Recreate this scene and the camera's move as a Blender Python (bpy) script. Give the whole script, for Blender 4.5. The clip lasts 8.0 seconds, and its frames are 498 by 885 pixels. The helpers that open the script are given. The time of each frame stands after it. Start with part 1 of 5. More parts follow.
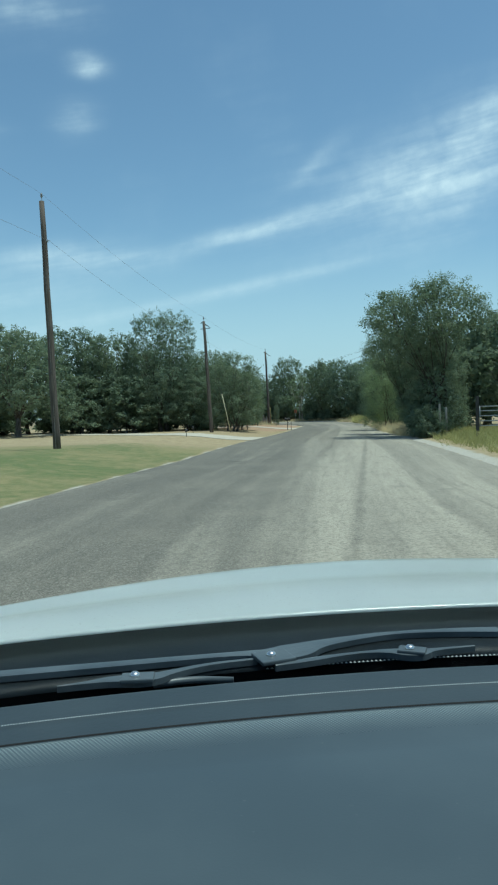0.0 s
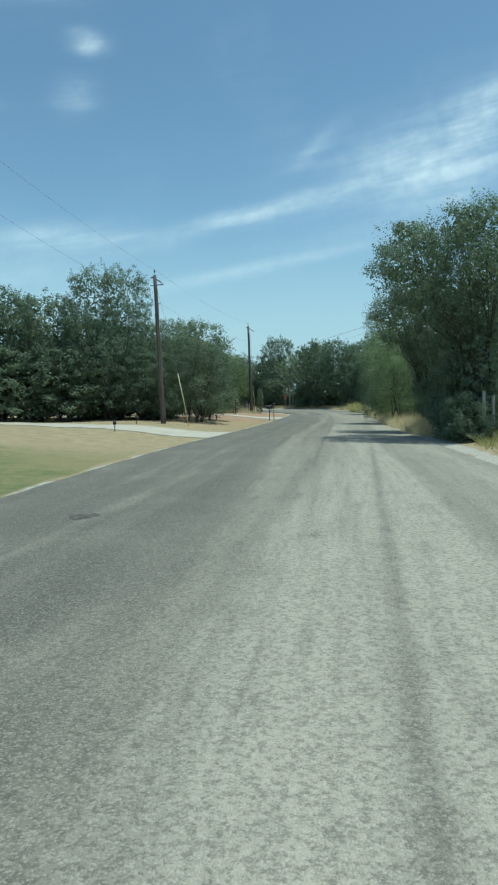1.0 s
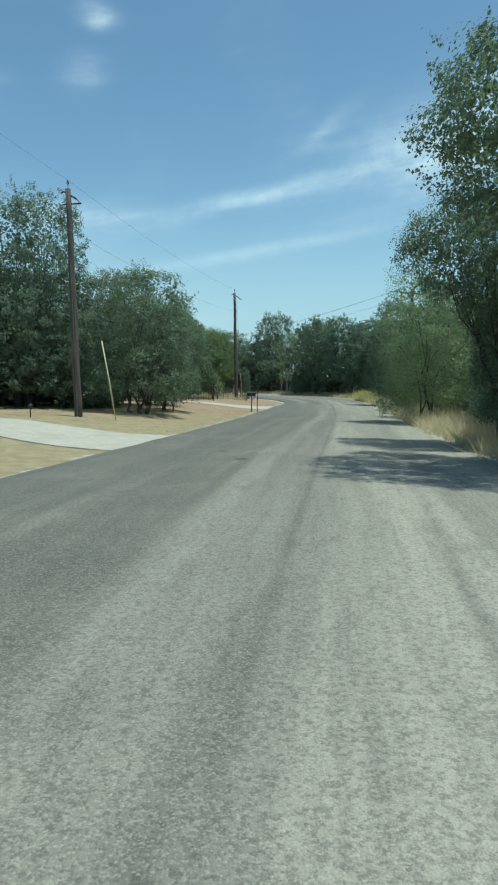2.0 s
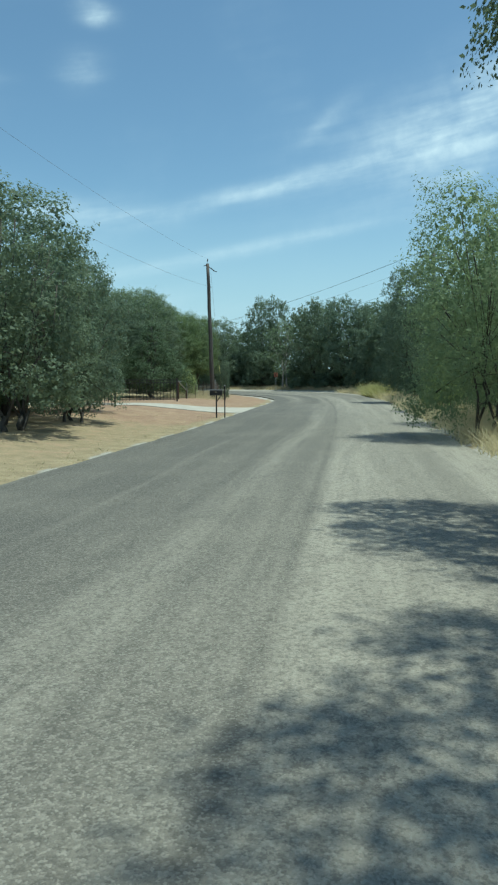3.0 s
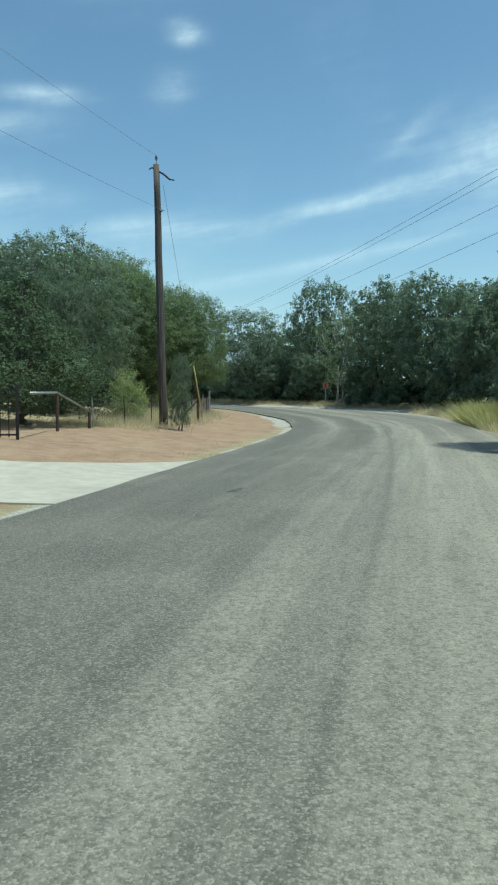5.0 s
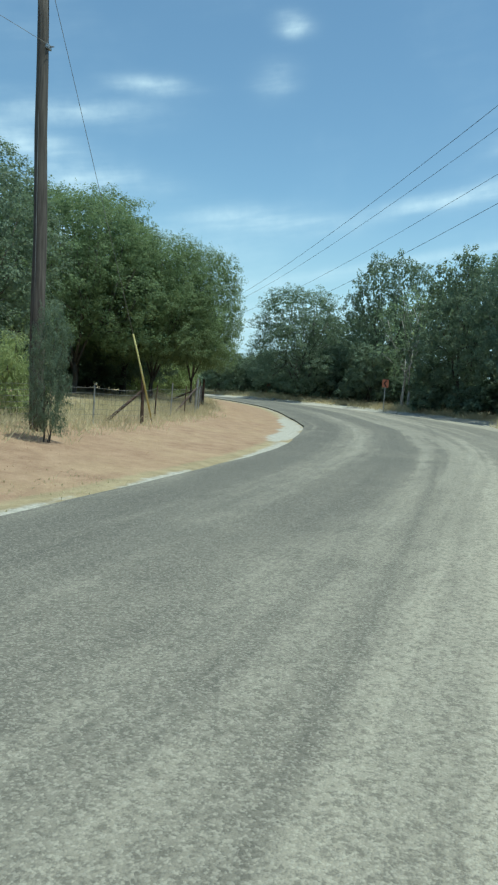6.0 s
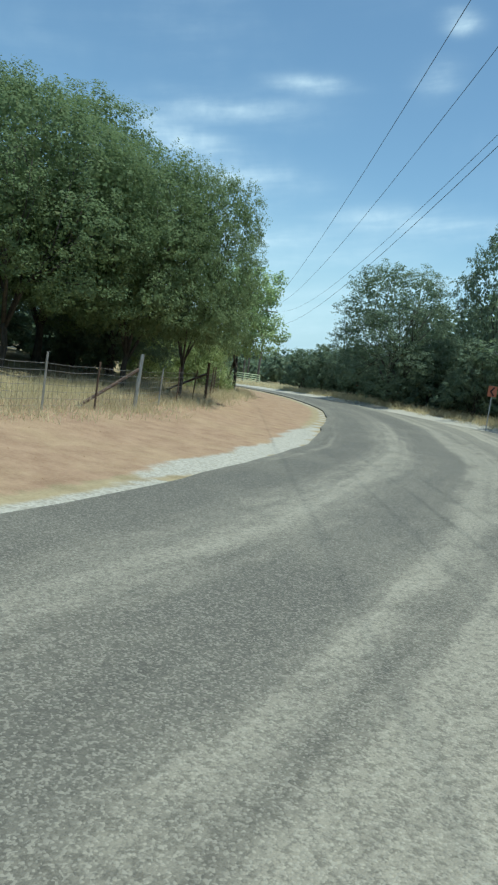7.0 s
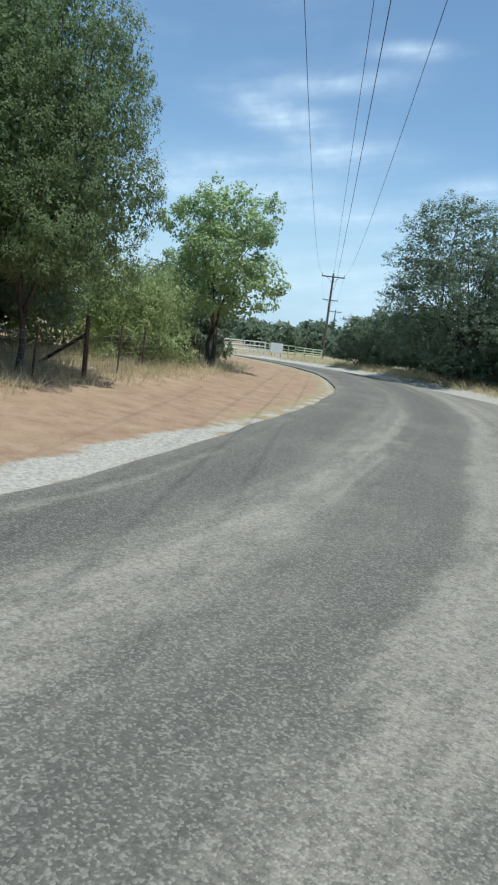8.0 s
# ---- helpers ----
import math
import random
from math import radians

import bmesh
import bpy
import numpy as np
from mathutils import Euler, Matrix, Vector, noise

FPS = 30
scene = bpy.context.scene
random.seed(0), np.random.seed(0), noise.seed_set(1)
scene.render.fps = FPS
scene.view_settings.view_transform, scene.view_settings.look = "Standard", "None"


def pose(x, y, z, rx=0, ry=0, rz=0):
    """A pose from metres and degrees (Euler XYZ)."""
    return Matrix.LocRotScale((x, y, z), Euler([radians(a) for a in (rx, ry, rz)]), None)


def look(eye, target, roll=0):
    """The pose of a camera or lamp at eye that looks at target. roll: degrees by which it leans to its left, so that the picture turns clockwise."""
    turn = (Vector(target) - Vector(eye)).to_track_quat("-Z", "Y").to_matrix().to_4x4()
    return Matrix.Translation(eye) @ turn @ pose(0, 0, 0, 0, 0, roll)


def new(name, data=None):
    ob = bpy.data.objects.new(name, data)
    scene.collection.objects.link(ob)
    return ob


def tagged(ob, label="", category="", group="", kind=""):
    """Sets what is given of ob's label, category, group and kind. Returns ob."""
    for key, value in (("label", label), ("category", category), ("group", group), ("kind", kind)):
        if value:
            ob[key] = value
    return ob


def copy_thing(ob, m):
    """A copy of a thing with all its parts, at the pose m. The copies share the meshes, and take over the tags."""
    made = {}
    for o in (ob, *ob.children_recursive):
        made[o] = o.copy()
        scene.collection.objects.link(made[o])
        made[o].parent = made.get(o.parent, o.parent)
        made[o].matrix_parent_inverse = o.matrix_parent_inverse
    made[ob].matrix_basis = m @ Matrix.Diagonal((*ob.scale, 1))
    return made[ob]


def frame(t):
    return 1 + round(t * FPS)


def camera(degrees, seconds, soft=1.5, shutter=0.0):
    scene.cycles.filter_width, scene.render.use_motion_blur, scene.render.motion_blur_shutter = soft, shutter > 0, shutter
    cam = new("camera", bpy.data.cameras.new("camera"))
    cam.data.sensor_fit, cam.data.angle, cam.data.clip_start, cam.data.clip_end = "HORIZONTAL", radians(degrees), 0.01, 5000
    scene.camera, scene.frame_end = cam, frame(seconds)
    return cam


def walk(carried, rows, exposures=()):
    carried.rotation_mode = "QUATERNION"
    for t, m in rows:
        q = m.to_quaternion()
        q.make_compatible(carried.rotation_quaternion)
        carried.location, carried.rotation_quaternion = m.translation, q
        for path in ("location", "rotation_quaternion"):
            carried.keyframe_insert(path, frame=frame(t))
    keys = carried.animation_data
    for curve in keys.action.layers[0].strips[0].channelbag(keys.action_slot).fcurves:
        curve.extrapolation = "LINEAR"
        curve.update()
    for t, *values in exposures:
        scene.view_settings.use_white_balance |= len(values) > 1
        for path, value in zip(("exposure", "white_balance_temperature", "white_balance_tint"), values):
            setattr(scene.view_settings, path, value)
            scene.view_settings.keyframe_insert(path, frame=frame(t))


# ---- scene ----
cam = camera(38.5, 8.0, soft=2.2)
PATH = [
    (0, (0.000, 0.000, 1.458), (-0.082, 9.993, 1.080), -1.64),
    (0.5, (0.816, 6.442, 1.533), (0.812, 16.435, 1.158), -1.19),
    (1, (1.648, 12.947, 1.557), (1.634, 22.929, 0.963), -0.63),
    (1.2, (1.968, 15.571, 1.554), (1.912, 25.550, 0.908), -0.28),
    (2.3, (3.724, 30.439, 1.623), (3.704, 40.403, 0.771), 0.97),
    (2.5, (4.063, 32.937, 1.600), (4.027, 42.901, 0.751), 0.61),
    (3, (4.847, 39.045, 1.554), (4.738, 49.005, 0.659), -0.24),
    (3.5, (5.528, 44.965, 1.535), (5.357, 54.919, 0.590), 0.05),
    (4, (6.315, 50.967, 1.492), (5.956, 60.929, 0.688), 0.13),
    (4.5, (7.060, 57.077, 1.512), (6.373, 67.031, 0.851), 0.08),
    (5, (7.879, 63.119, 1.530), (6.681, 73.019, 0.796), 0.61),
    (5.2, (8.150, 65.482, 1.500), (6.756, 75.357, 0.758), 0.78),
    (6.3, (9.775, 78.103, 1.541), (7.021, 87.674, 0.639), 5.77),
    (6.5, (10.014, 80.341, 1.521), (6.901, 89.801, 0.614), 6.86),
    (7, (10.420, 85.755, 1.550), (6.452, 94.873, 0.493), 8.02),
    (7.5, (10.288, 91.109, 1.575), (5.664, 99.865, 0.183), 8.56),
    (8, (9.961, 96.321, 1.555), (4.841, 104.776, 0.037), 7.33),
]
walk(cam, [(t, look(eye, target, roll)) for t, eye, target, roll in PATH],
     exposures=[(0.0, -0.02, 5800, -12), (2.5, 0.04, 5800, -12), (5.0, 0.10, 5800, -12), (6.5, 0.20, 5800, -11), (7.0, 0.18, 5800, -8), (7.6, 0.16, 5800, 0), (8.0, 0.18, 5800, 2)])

# ---- light ----
SUN_EL, SUN_AZ = 74.0, 98.0          # degrees; azimuth clockwise from +y
sun_way = Vector((math.sin(radians(SUN_AZ)) * math.cos(radians(SUN_EL)), math.cos(radians(SUN_AZ)) * math.cos(radians(SUN_EL)), math.sin(radians(SUN_EL))))
sun = new("sun", bpy.data.lights.new("sun", "SUN"))
sun.data.energy, sun.data.angle, sun.data.color = 3.7, radians(0.9), (1.0, 0.95, 0.87)
sun.matrix_world = look((0, 0, 60), Vector((0, 0, 60)) - sun_way)


class Nodes:
    """Short hand for node trees."""

    def __init__(self, tree):
        self.t = tree
        tree.nodes.clear()

    def add(self, kind, inputs=(), **props):
        n = self.t.nodes.new(kind)
        for k, v in props.items():
            if k == "operation":
                n.operation = v
            elif k == "blend":
                n.blend_type = v
            elif k == "data_type":
                n.data_type = v
            elif k == "dims":
                n.noise_dimensions = v
            elif k == "feature":
                n.feature = v
            elif k == "attr":
                n.attribute_name = v
        for k, v in dict(inputs).items():
            if isinstance(v, bpy.types.NodeSocket):
                self.t.links.new(v, n.inputs[k])
            else:
                n.inputs[k].default_value = v
        return n

    def math(self, op, a, b=0.0, c=0.0):
        return self.add("ShaderNodeMath", {0: a, 1: b, 2: c}, operation=op).outputs[0]

    def mix(self, f, a, b, blend="MIX"):
        n = self.add("ShaderNodeMix", {}, data_type="RGBA", blend=blend)
        for k, v in ((0, f), (6, a), (7, b)):
            if isinstance(v, bpy.types.NodeSocket):
                self.t.links.new(v, n.inputs[k])
            else:
                n.inputs[k].default_value = v if k == 0 else (*v, 1.0)
        return n.outputs[2]

    def noise(self, co, scale, detail=4.0, rough=0.55):
        return self.add("ShaderNodeTexNoise", {"Vector": co, "Scale": scale, "Detail": detail, "Roughness": rough}).outputs[0]

    def ramp(self, f, lo, hi):
        n = self.add("ShaderNodeMapRange", {0: f, 1: lo, 2: hi})
        n.interpolation_type = "SMOOTHSTEP"
        return n.outputs[0]


def make_world():
    world = bpy.data.worlds.new("sky")
    world.use_nodes = True
    scene.world = world
    n = Nodes(world.node_tree)
    sky = n.add("ShaderNodeTexSky")
    sky.sky_type, sky.sun_disc = "NISHITA", False
    sky.sun_elevation, sky.sun_rotation = radians(SUN_EL), radians(SUN_AZ)
    sky.altitude, sky.air_density, sky.dust_density, sky.ozone_density = 200, 1.0, 0.6, 1.6
    way = n.add("ShaderNodeTexCoord").outputs["Generated"]
    sep = n.add("ShaderNodeSeparateXYZ", {0: way})
    az = n.math("MULTIPLY", n.math("ARCTAN2", sep.outputs[0], sep.outputs[1]), 180 / math.pi)
    el = n.math("MULTIPLY", n.math("ARCSINE", sep.outputs[2]), 180 / math.pi)
    flat = n.add("ShaderNodeCombineXYZ", {0: az, 1: el}).outputs[0]
    warp = n.math("MULTIPLY", n.math("SUBTRACT", n.noise(flat, 0.22, 3), 0.5), 2.6)
    drawn = n.add("ShaderNodeCombineXYZ", {0: n.math("MULTIPLY", az, 0.16), 1: n.math("MULTIPLY_ADD", az, -0.17, el), 2: 3.7}).outputs[0]
    wisp = n.ramp(n.noise(drawn, 0.75, 5, 0.5), 0.30, 0.72)
    fine = n.noise(flat, 0.7, 6, 0.58)
    total = None
    # cirrus: azimuth, elevation, half length, half width, slope, strength
    for a, e, l, w, s, k in ((15.5, 17.6, 9.0, 3.3, 0.22, 0.56), (2.0, 14.6, 9.0, 0.65, 0.20, 0.50), (19.0, 21.0, 6.0, 2.6, 0.45, 0.34), (-2.0, 9.8, 13.0, 0.55, 0.19, 0.30),
                             (-13.5, 12.3, 6.0, 1.0, 0.03, 0.42), (-12.2, 25.6, 1.3, 0.7, -0.05, 0.75), (-13.2, 22.0, 1.6, 1.2, 0.1, 0.32), (5.2, 18.8, 2.2, 0.9, 0.7, 0.18),
                             (-22.5, 20.9, 2.8, 0.6, 0.05, 0.55), (-28.5, 18.6, 6.0, 1.0, 0.08, 0.38), (-32.5, 16.0, 4.5, 1.2, -0.10, 0.6), (-26.5, 13.9, 4.5, 1.1, 0.06, 0.45),
                             (-16.0, 29.0, 4.5, 1.8, 0.15, 0.30), (-24.0, 9.5, 8.0, 1.3, 0.02, 0.45), (-36.0, 11.0, 8.0, 2.0, 0.05, 0.5), (-14.0, 4.5, 12.0, 2.5, 0.0, 0.25), (-30.0, 4.0, 14.0, 3.0, 0.0, 0.3)):
        u = n.math("SUBTRACT", az, a)
        v = n.math("SUBTRACT", n.math("ADD", el, n.math("MULTIPLY", warp, min(1.0, w * 0.35))), n.math("MULTIPLY_ADD", u, s, e))
        d = n.math("ADD", n.math("POWER", n.math("DIVIDE", n.math("ABSOLUTE", u), l), 2.0), n.math("POWER", n.math("DIVIDE", n.math("ABSOLUTE", v), w), 2.0))
        m = n.math("MULTIPLY", n.math("POWER", 2.718, n.math("MULTIPLY", d, -1.1)), k)
        total = m if total is None else n.math("ADD", total, m)
    veil = n.math("MULTIPLY", n.ramp(n.noise(flat, 0.07, 4), 0.45, 0.8), 0.12)
    cover = n.math("MULTIPLY", n.math("MULTIPLY_ADD", total, 1.15, veil), n.math("MULTIPLY", n.math("MULTIPLY_ADD", fine, 1.3, 0.25), n.math("MULTIPLY_ADD", wisp, 0.85, 0.30)))
    cover = n.math("MINIMUM", cover, 0.9)
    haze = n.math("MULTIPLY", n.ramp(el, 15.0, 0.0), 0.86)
    tint = n.mix(1.0, sky.outputs[0], (1.0, 1.01, 0.965), "MULTIPLY")
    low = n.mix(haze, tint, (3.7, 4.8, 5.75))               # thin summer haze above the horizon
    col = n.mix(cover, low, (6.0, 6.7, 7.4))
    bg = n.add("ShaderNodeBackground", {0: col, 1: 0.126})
    out = n.add("ShaderNodeOutputWorld")
    n.t.links.new(bg.outputs[0], out.inputs[0])


make_world()


# ---- materials ----
def material(name, build, bump=None):
    """build(n, co) gives (colour, roughness[, height, distance, metallic])."""
    m = bpy.data.materials.new(name)
    m.use_nodes = True
    n = Nodes(m.node_tree)
    co = n.add("ShaderNodeTexCoord").outputs["Object"]
    made = build(n, co)
    p = n.add("ShaderNodeBsdfPrincipled")
    for k, v in zip(("Base Color", "Roughness"), made[:2]):
        if isinstance(v, bpy.types.NodeSocket):
            n.t.links.new(v, p.inputs[k])
        else:
            p.inputs[k].default_value = (*v, 1.0) if isinstance(v, tuple) else v
    if len(made) > 2 and made[2] is not None:
        b = n.add("ShaderNodeBump", {"Height": made[2], "Distance": made[3], "Strength": 1.0})
        n.t.links.new(b.outputs[0], p.inputs["Normal"])
    if len(made) > 4:
        p.inputs["Metallic"].default_value = made[4]
    out = n.add("ShaderNodeOutputMaterial")
    n.t.links.new(p.outputs[0], out.inputs[0])
    return m


def plain(name, a, b, scale, rough, bump_scale=60.0, bump=0.002, metal=0.0):
    """Two tones of one colour mixed by noise, with a fine relief."""
    def build(n, co):
        f = n.noise(co, scale, 5)
        g = n.noise(co, bump_scale, 4)
        c = n.mix(n.ramp(f, 0.3, 0.7), a, b)
        c = n.mix(n.math("MULTIPLY", g, 0.35), c, tuple(v * 0.55 for v in a))
        return c, n.math("MULTIPLY_ADD", f, 0.2, rough - 0.1), g, bump, metal
    return material(name, build)


BEND = (138.0, 153.0)                          # metres along the road


def road_build(n, co):
    uv = n.add("ShaderNodeUVMap").outputs[0]
    sep = n.add("ShaderNodeSeparateXYZ", {0: uv})
    u, v = sep.outputs[0], sep.outputs[1]
    drift = n.math("MULTIPLY_ADD", n.noise(n.add("ShaderNodeCombineXYZ", {0: n.math("MULTIPLY", u, 0.15), 1: n.math("MULTIPLY", v, 0.05)}).outputs[0], 1.0, 2), 1.6, u)
    long_way = n.add("ShaderNodeCombineXYZ", {0: drift, 1: n.math("MULTIPLY", v, 0.035)}).outputs[0]
    short_way = n.add("ShaderNodeCombineXYZ", {0: u, 1: n.math("MULTIPLY", v, 0.16)}).outputs[0]
    bands, streak = n.noise(long_way, 0.85, 4, 0.6), n.noise(short_way, 3.2, 6, 0.7)
    grit = n.add("ShaderNodeTexVoronoi", {"Vector": co, "Scale": 85.0})
    stone = n.add("ShaderNodeSeparateColor", {0: grit.outputs["Color"]}).outputs[0]
    speck, patch = n.noise(co, 26.0, 5, 0.75), n.noise(co, 0.45, 5)
    ridge = n.noise(n.add("ShaderNodeCombineXYZ", {0: u, 1: n.math("MULTIPLY", v, 0.06)}).outputs[0], 6.0, 5, 0.7)
    scuff = n.noise(n.add("ShaderNodeCombineXYZ", {0: n.math("MULTIPLY", u, 0.8), 1: n.math("MULTIPLY", v, 0.45)}).outputs[0], 2.6, 6, 0.72)
    # chippings polished pale between the tracks, dusty towards the outer edge
    pale, dark = (0.400, 0.362, 0.286), (0.100, 0.092, 0.076)
    dust_or_sheen = n.ramp(n.math("MULTIPLY_ADD", bands, 2.6, u), 4.2, 8.2)
    c = n.mix(n.math("MULTIPLY_ADD", dust_or_sheen, 0.64, n.math("MULTIPLY", n.ramp(bands, 0.40, 0.60), 0.36)), (0.118, 0.109, 0.090), pale)
    # dark binder that bleeds through along the tracks
    wob = n.math("MULTIPLY_ADD", n.math("SUBTRACT", n.noise(long_way, 0.9, 2), 0.5), 0.9, u)
    ragged = n.math("MULTIPLY_ADD", n.math("SUBTRACT", scuff, 0.5), 1.5, n.math("MULTIPLY_ADD", n.math("SUBTRACT", streak, 0.5), 1.3, 0.35))
    for at, w, k in ((0.9, 0.9, 0.65), (3.3, 0.75, 0.60), (5.0, 0.45, 0.30), (8.0, 0.35, 0.20)):
        d = n.math("DIVIDE", n.math("SUBTRACT", wob, at), w)
        g = n.math("POWER", 2.718, n.math("MULTIPLY", n.math("MULTIPLY", d, d), -1.0))
        m = n.math("MULTIPLY", n.ramp(n.math("ADD", g, ragged), 0.55, 1.25), k)
        c = n.mix(m, c, dark)
    # two narrow tyre marks: one straight, one that follows the curve
    place = n.add("ShaderNodeSeparateXYZ", {0: co})
    px, py = place.outputs[0], place.outputs[1]
    straight = n.math("MULTIPLY_ADD", py, 0.16, -0.17)
    curved = n.math("MULTIPLY_ADD", n.math("MULTIPLY_ADD", n.math("MULTIPLY_ADD", py, -1.712e-5, 2.380e-3), py, 0.02464), py, 0.7664)
    for at, w, k, y0, y1 in ((straight, 0.085, 0.62, 42.0, 30.0), (curved, 0.065, 0.62, 24.0, 34.0)):
        d = n.math("DIVIDE", n.math("SUBTRACT", px, at), w)
        g = n.math("POWER", 2.718, n.math("MULTIPLY", n.math("MULTIPLY", d, d), -1.0))
        worn = n.math("MULTIPLY", n.ramp(py, y0, y1), n.math("MULTIPLY_ADD", n.math("SUBTRACT", scuff, 0.5), 2.2, 0.8))
        c = n.mix(n.math("MULTIPLY", n.math("MULTIPLY", g, worn), k), c, dark)
    # in the bend the binder has bled through in long dark sweeps
    sweep = n.noise(n.add("ShaderNodeCombineXYZ", {0: drift, 1: n.math("MULTIPLY", v, 0.02)}).outputs[0], 0.75, 3, 0.55)
    at_bend = n.ramp(v, BEND[0], BEND[1])
    ragged_sweep = n.math("MULTIPLY_ADD", n.math("SUBTRACT", scuff, 0.5), 0.22, sweep)
    c = n.mix(n.math("MULTIPLY", n.ramp(ragged_sweep, 0.46, 0.56), n.math("MULTIPLY", at_bend, 0.60)), c, (0.105, 0.098, 0.083))
    c = n.mix(n.math("MULTIPLY", n.ramp(ragged_sweep, 0.44, 0.36), n.math("MULTIPLY", at_bend, 0.5)), c, pale)
    # small scale: streaks, worn clumps, single chippings
    c = n.mix(n.math("MULTIPLY", n.ramp(ridge, 0.46, 0.70), 0.34), c, (0.120, 0.110, 0.090))
    c = n.mix(n.math("MULTIPLY", n.ramp(scuff, 0.50, 0.72), 0.36), c, (0.120, 0.110, 0.090))
    c = n.mix(n.math("MULTIPLY", n.ramp(patch, 0.45, 0.7), 0.16), c, pale)
    c = n.mix(n.math("MULTIPLY", n.ramp(speck, 0.45, 0.60), 0.50), c, (0.070, 0.064, 0.053))
    c = n.mix(n.math("MULTIPLY", n.ramp(stone, 0.50, 1.0), 0.28), c, (0.60, 0.555, 0.455))
    h = n.math("MULTIPLY_ADD", speck, 0.9, n.math("SUBTRACT", 1.0, grit.outputs["Distance"]))
    return c, n.math("MULTIPLY_ADD", patch, 0.15, 0.82), h, 0.006


M_ROAD = material("chip_seal_road", road_build)


def ground_build(n, co):
    mask = n.add("ShaderNodeSeparateColor", {0: n.add("ShaderNodeAttribute", attr="cover").outputs["Color"]})
    red, green, gravel = mask.outputs[0], mask.outputs[1], mask.outputs[2]
    big, mid, fine = n.noise(co, 0.22, 5), n.noise(co, 2.2, 6, 0.65), n.noise(co, 22.0, 5, 0.7)
    straw = n.mix(n.ramp(mid, 0.3, 0.7), (0.270, 0.212, 0.118), (0.400, 0.318, 0.188))
    leaf = n.mix(n.ramp(mid, 0.3, 0.72), (0.275, 0.170, 0.105), (0.395, 0.262, 0.168))
    lawn = n.mix(n.ramp(n.math("MULTIPLY_ADD", big, 0.55, n.math("MULTIPLY", mid, 0.45)), 0.40, 0.60), (0.108, 0.138, 0.044), (0.228, 0.200, 0.090))
    stone = n.add("ShaderNodeSeparateColor", {0: n.add("ShaderNodeTexVoronoi", {"Vector": co, "Scale": 30.0}).outputs["Color"]}).outputs[0]
    pale = n.mix(stone, (0.32, 0.295, 0.245), (0.52, 0.485, 0.42))
    edge = n.math("MULTIPLY_ADD", n.math("SUBTRACT", mid, 0.5), 0.9, 0.0)
    pick = lambda f: n.ramp(n.math("ADD", f, edge), 0.35, 0.65)
    patch = n.ramp(n.noise(co, 0.5, 6, 0.7), 0.42, 0.68)
    leaf = n.mix(n.math("MULTIPLY", patch, 0.3), leaf, (0.50, 0.38, 0.22))
    c = n.mix(pick(red), straw, leaf)
    c = n.mix(pick(green), c, lawn)
    c = n.mix(pick(gravel), c, pale)
    c = n.mix(n.math("MULTIPLY", n.ramp(fine, 0.50, 0.75), 0.35), c, (0.14, 0.10, 0.055))
    c = n.mix(n.math("MULTIPLY", n.ramp(fine, 0.5, 0.28), 0.25), c, (0.52, 0.43, 0.27))
    return c, 0.95, n.math("MULTIPLY_ADD", mid, 0.6, fine), 0.022


M_GROUND = material("dry_verge", ground_build)


def concrete_build(n, co):
    f, g, big = n.noise(co, 3.0, 6, 0.65), n.noise(co, 60.0, 4), n.noise(co, 0.6, 4)
    c = n.mix(n.ramp(f, 0.3, 0.7), (0.42, 0.38, 0.305), (0.52, 0.475, 0.39))
    c = n.mix(n.math("MULTIPLY", n.ramp(big, 0.45, 0.75), 0.4), c, (0.34, 0.30, 0.24))
    return c, 0.85, g, 0.0012


M_CONCRETE = material("pale_concrete", concrete_build)


def leaf_material(name, dark, light, dry, through_light=0.42):
    m = bpy.data.materials.new(name)
    m.use_nodes = True
    n = Nodes(m.node_tree)
    geo = n.add("ShaderNodeNewGeometry")
    ob = n.add("ShaderNodeObjectInfo").outputs["Random"]
    co = n.add("ShaderNodeTexCoord").outputs["Object"]
    isl = geo.outputs["Random Per Island"]
    c = n.mix(n.math("MULTIPLY_ADD", isl, 0.6, 0.2), dark, light)
    c = n.mix(n.math("MULTIPLY", n.ramp(n.noise(co, 0.9, 3), 0.42, 0.7), 0.5), c, tuple(v * 1.35 for v in light))
    c = n.mix(n.math("MULTIPLY", n.ramp(isl, 0.9, 1.0), 0.8), c, dry)
    c = n.mix(n.math("MULTIPLY", ob, 0.3), c, (light[0] * 1.3, light[1] * 1.15, light[2]))
    p = n.add("ShaderNodeBsdfPrincipled", {"Base Color": c, "Roughness": 0.6, "Specular IOR Level": 0.16})
    tr = n.add("ShaderNodeBsdfTranslucent", {"Color": n.mix(0.4, c, (0.14, 0.19, 0.08))})
    mx = n.add("ShaderNodeMixShader", {0: through_light, 1: p.outputs[0], 2: tr.outputs[0]})
    out = n.add("ShaderNodeOutputMaterial")
    n.t.links.new(mx.outputs[0], out.inputs[0])
    return m


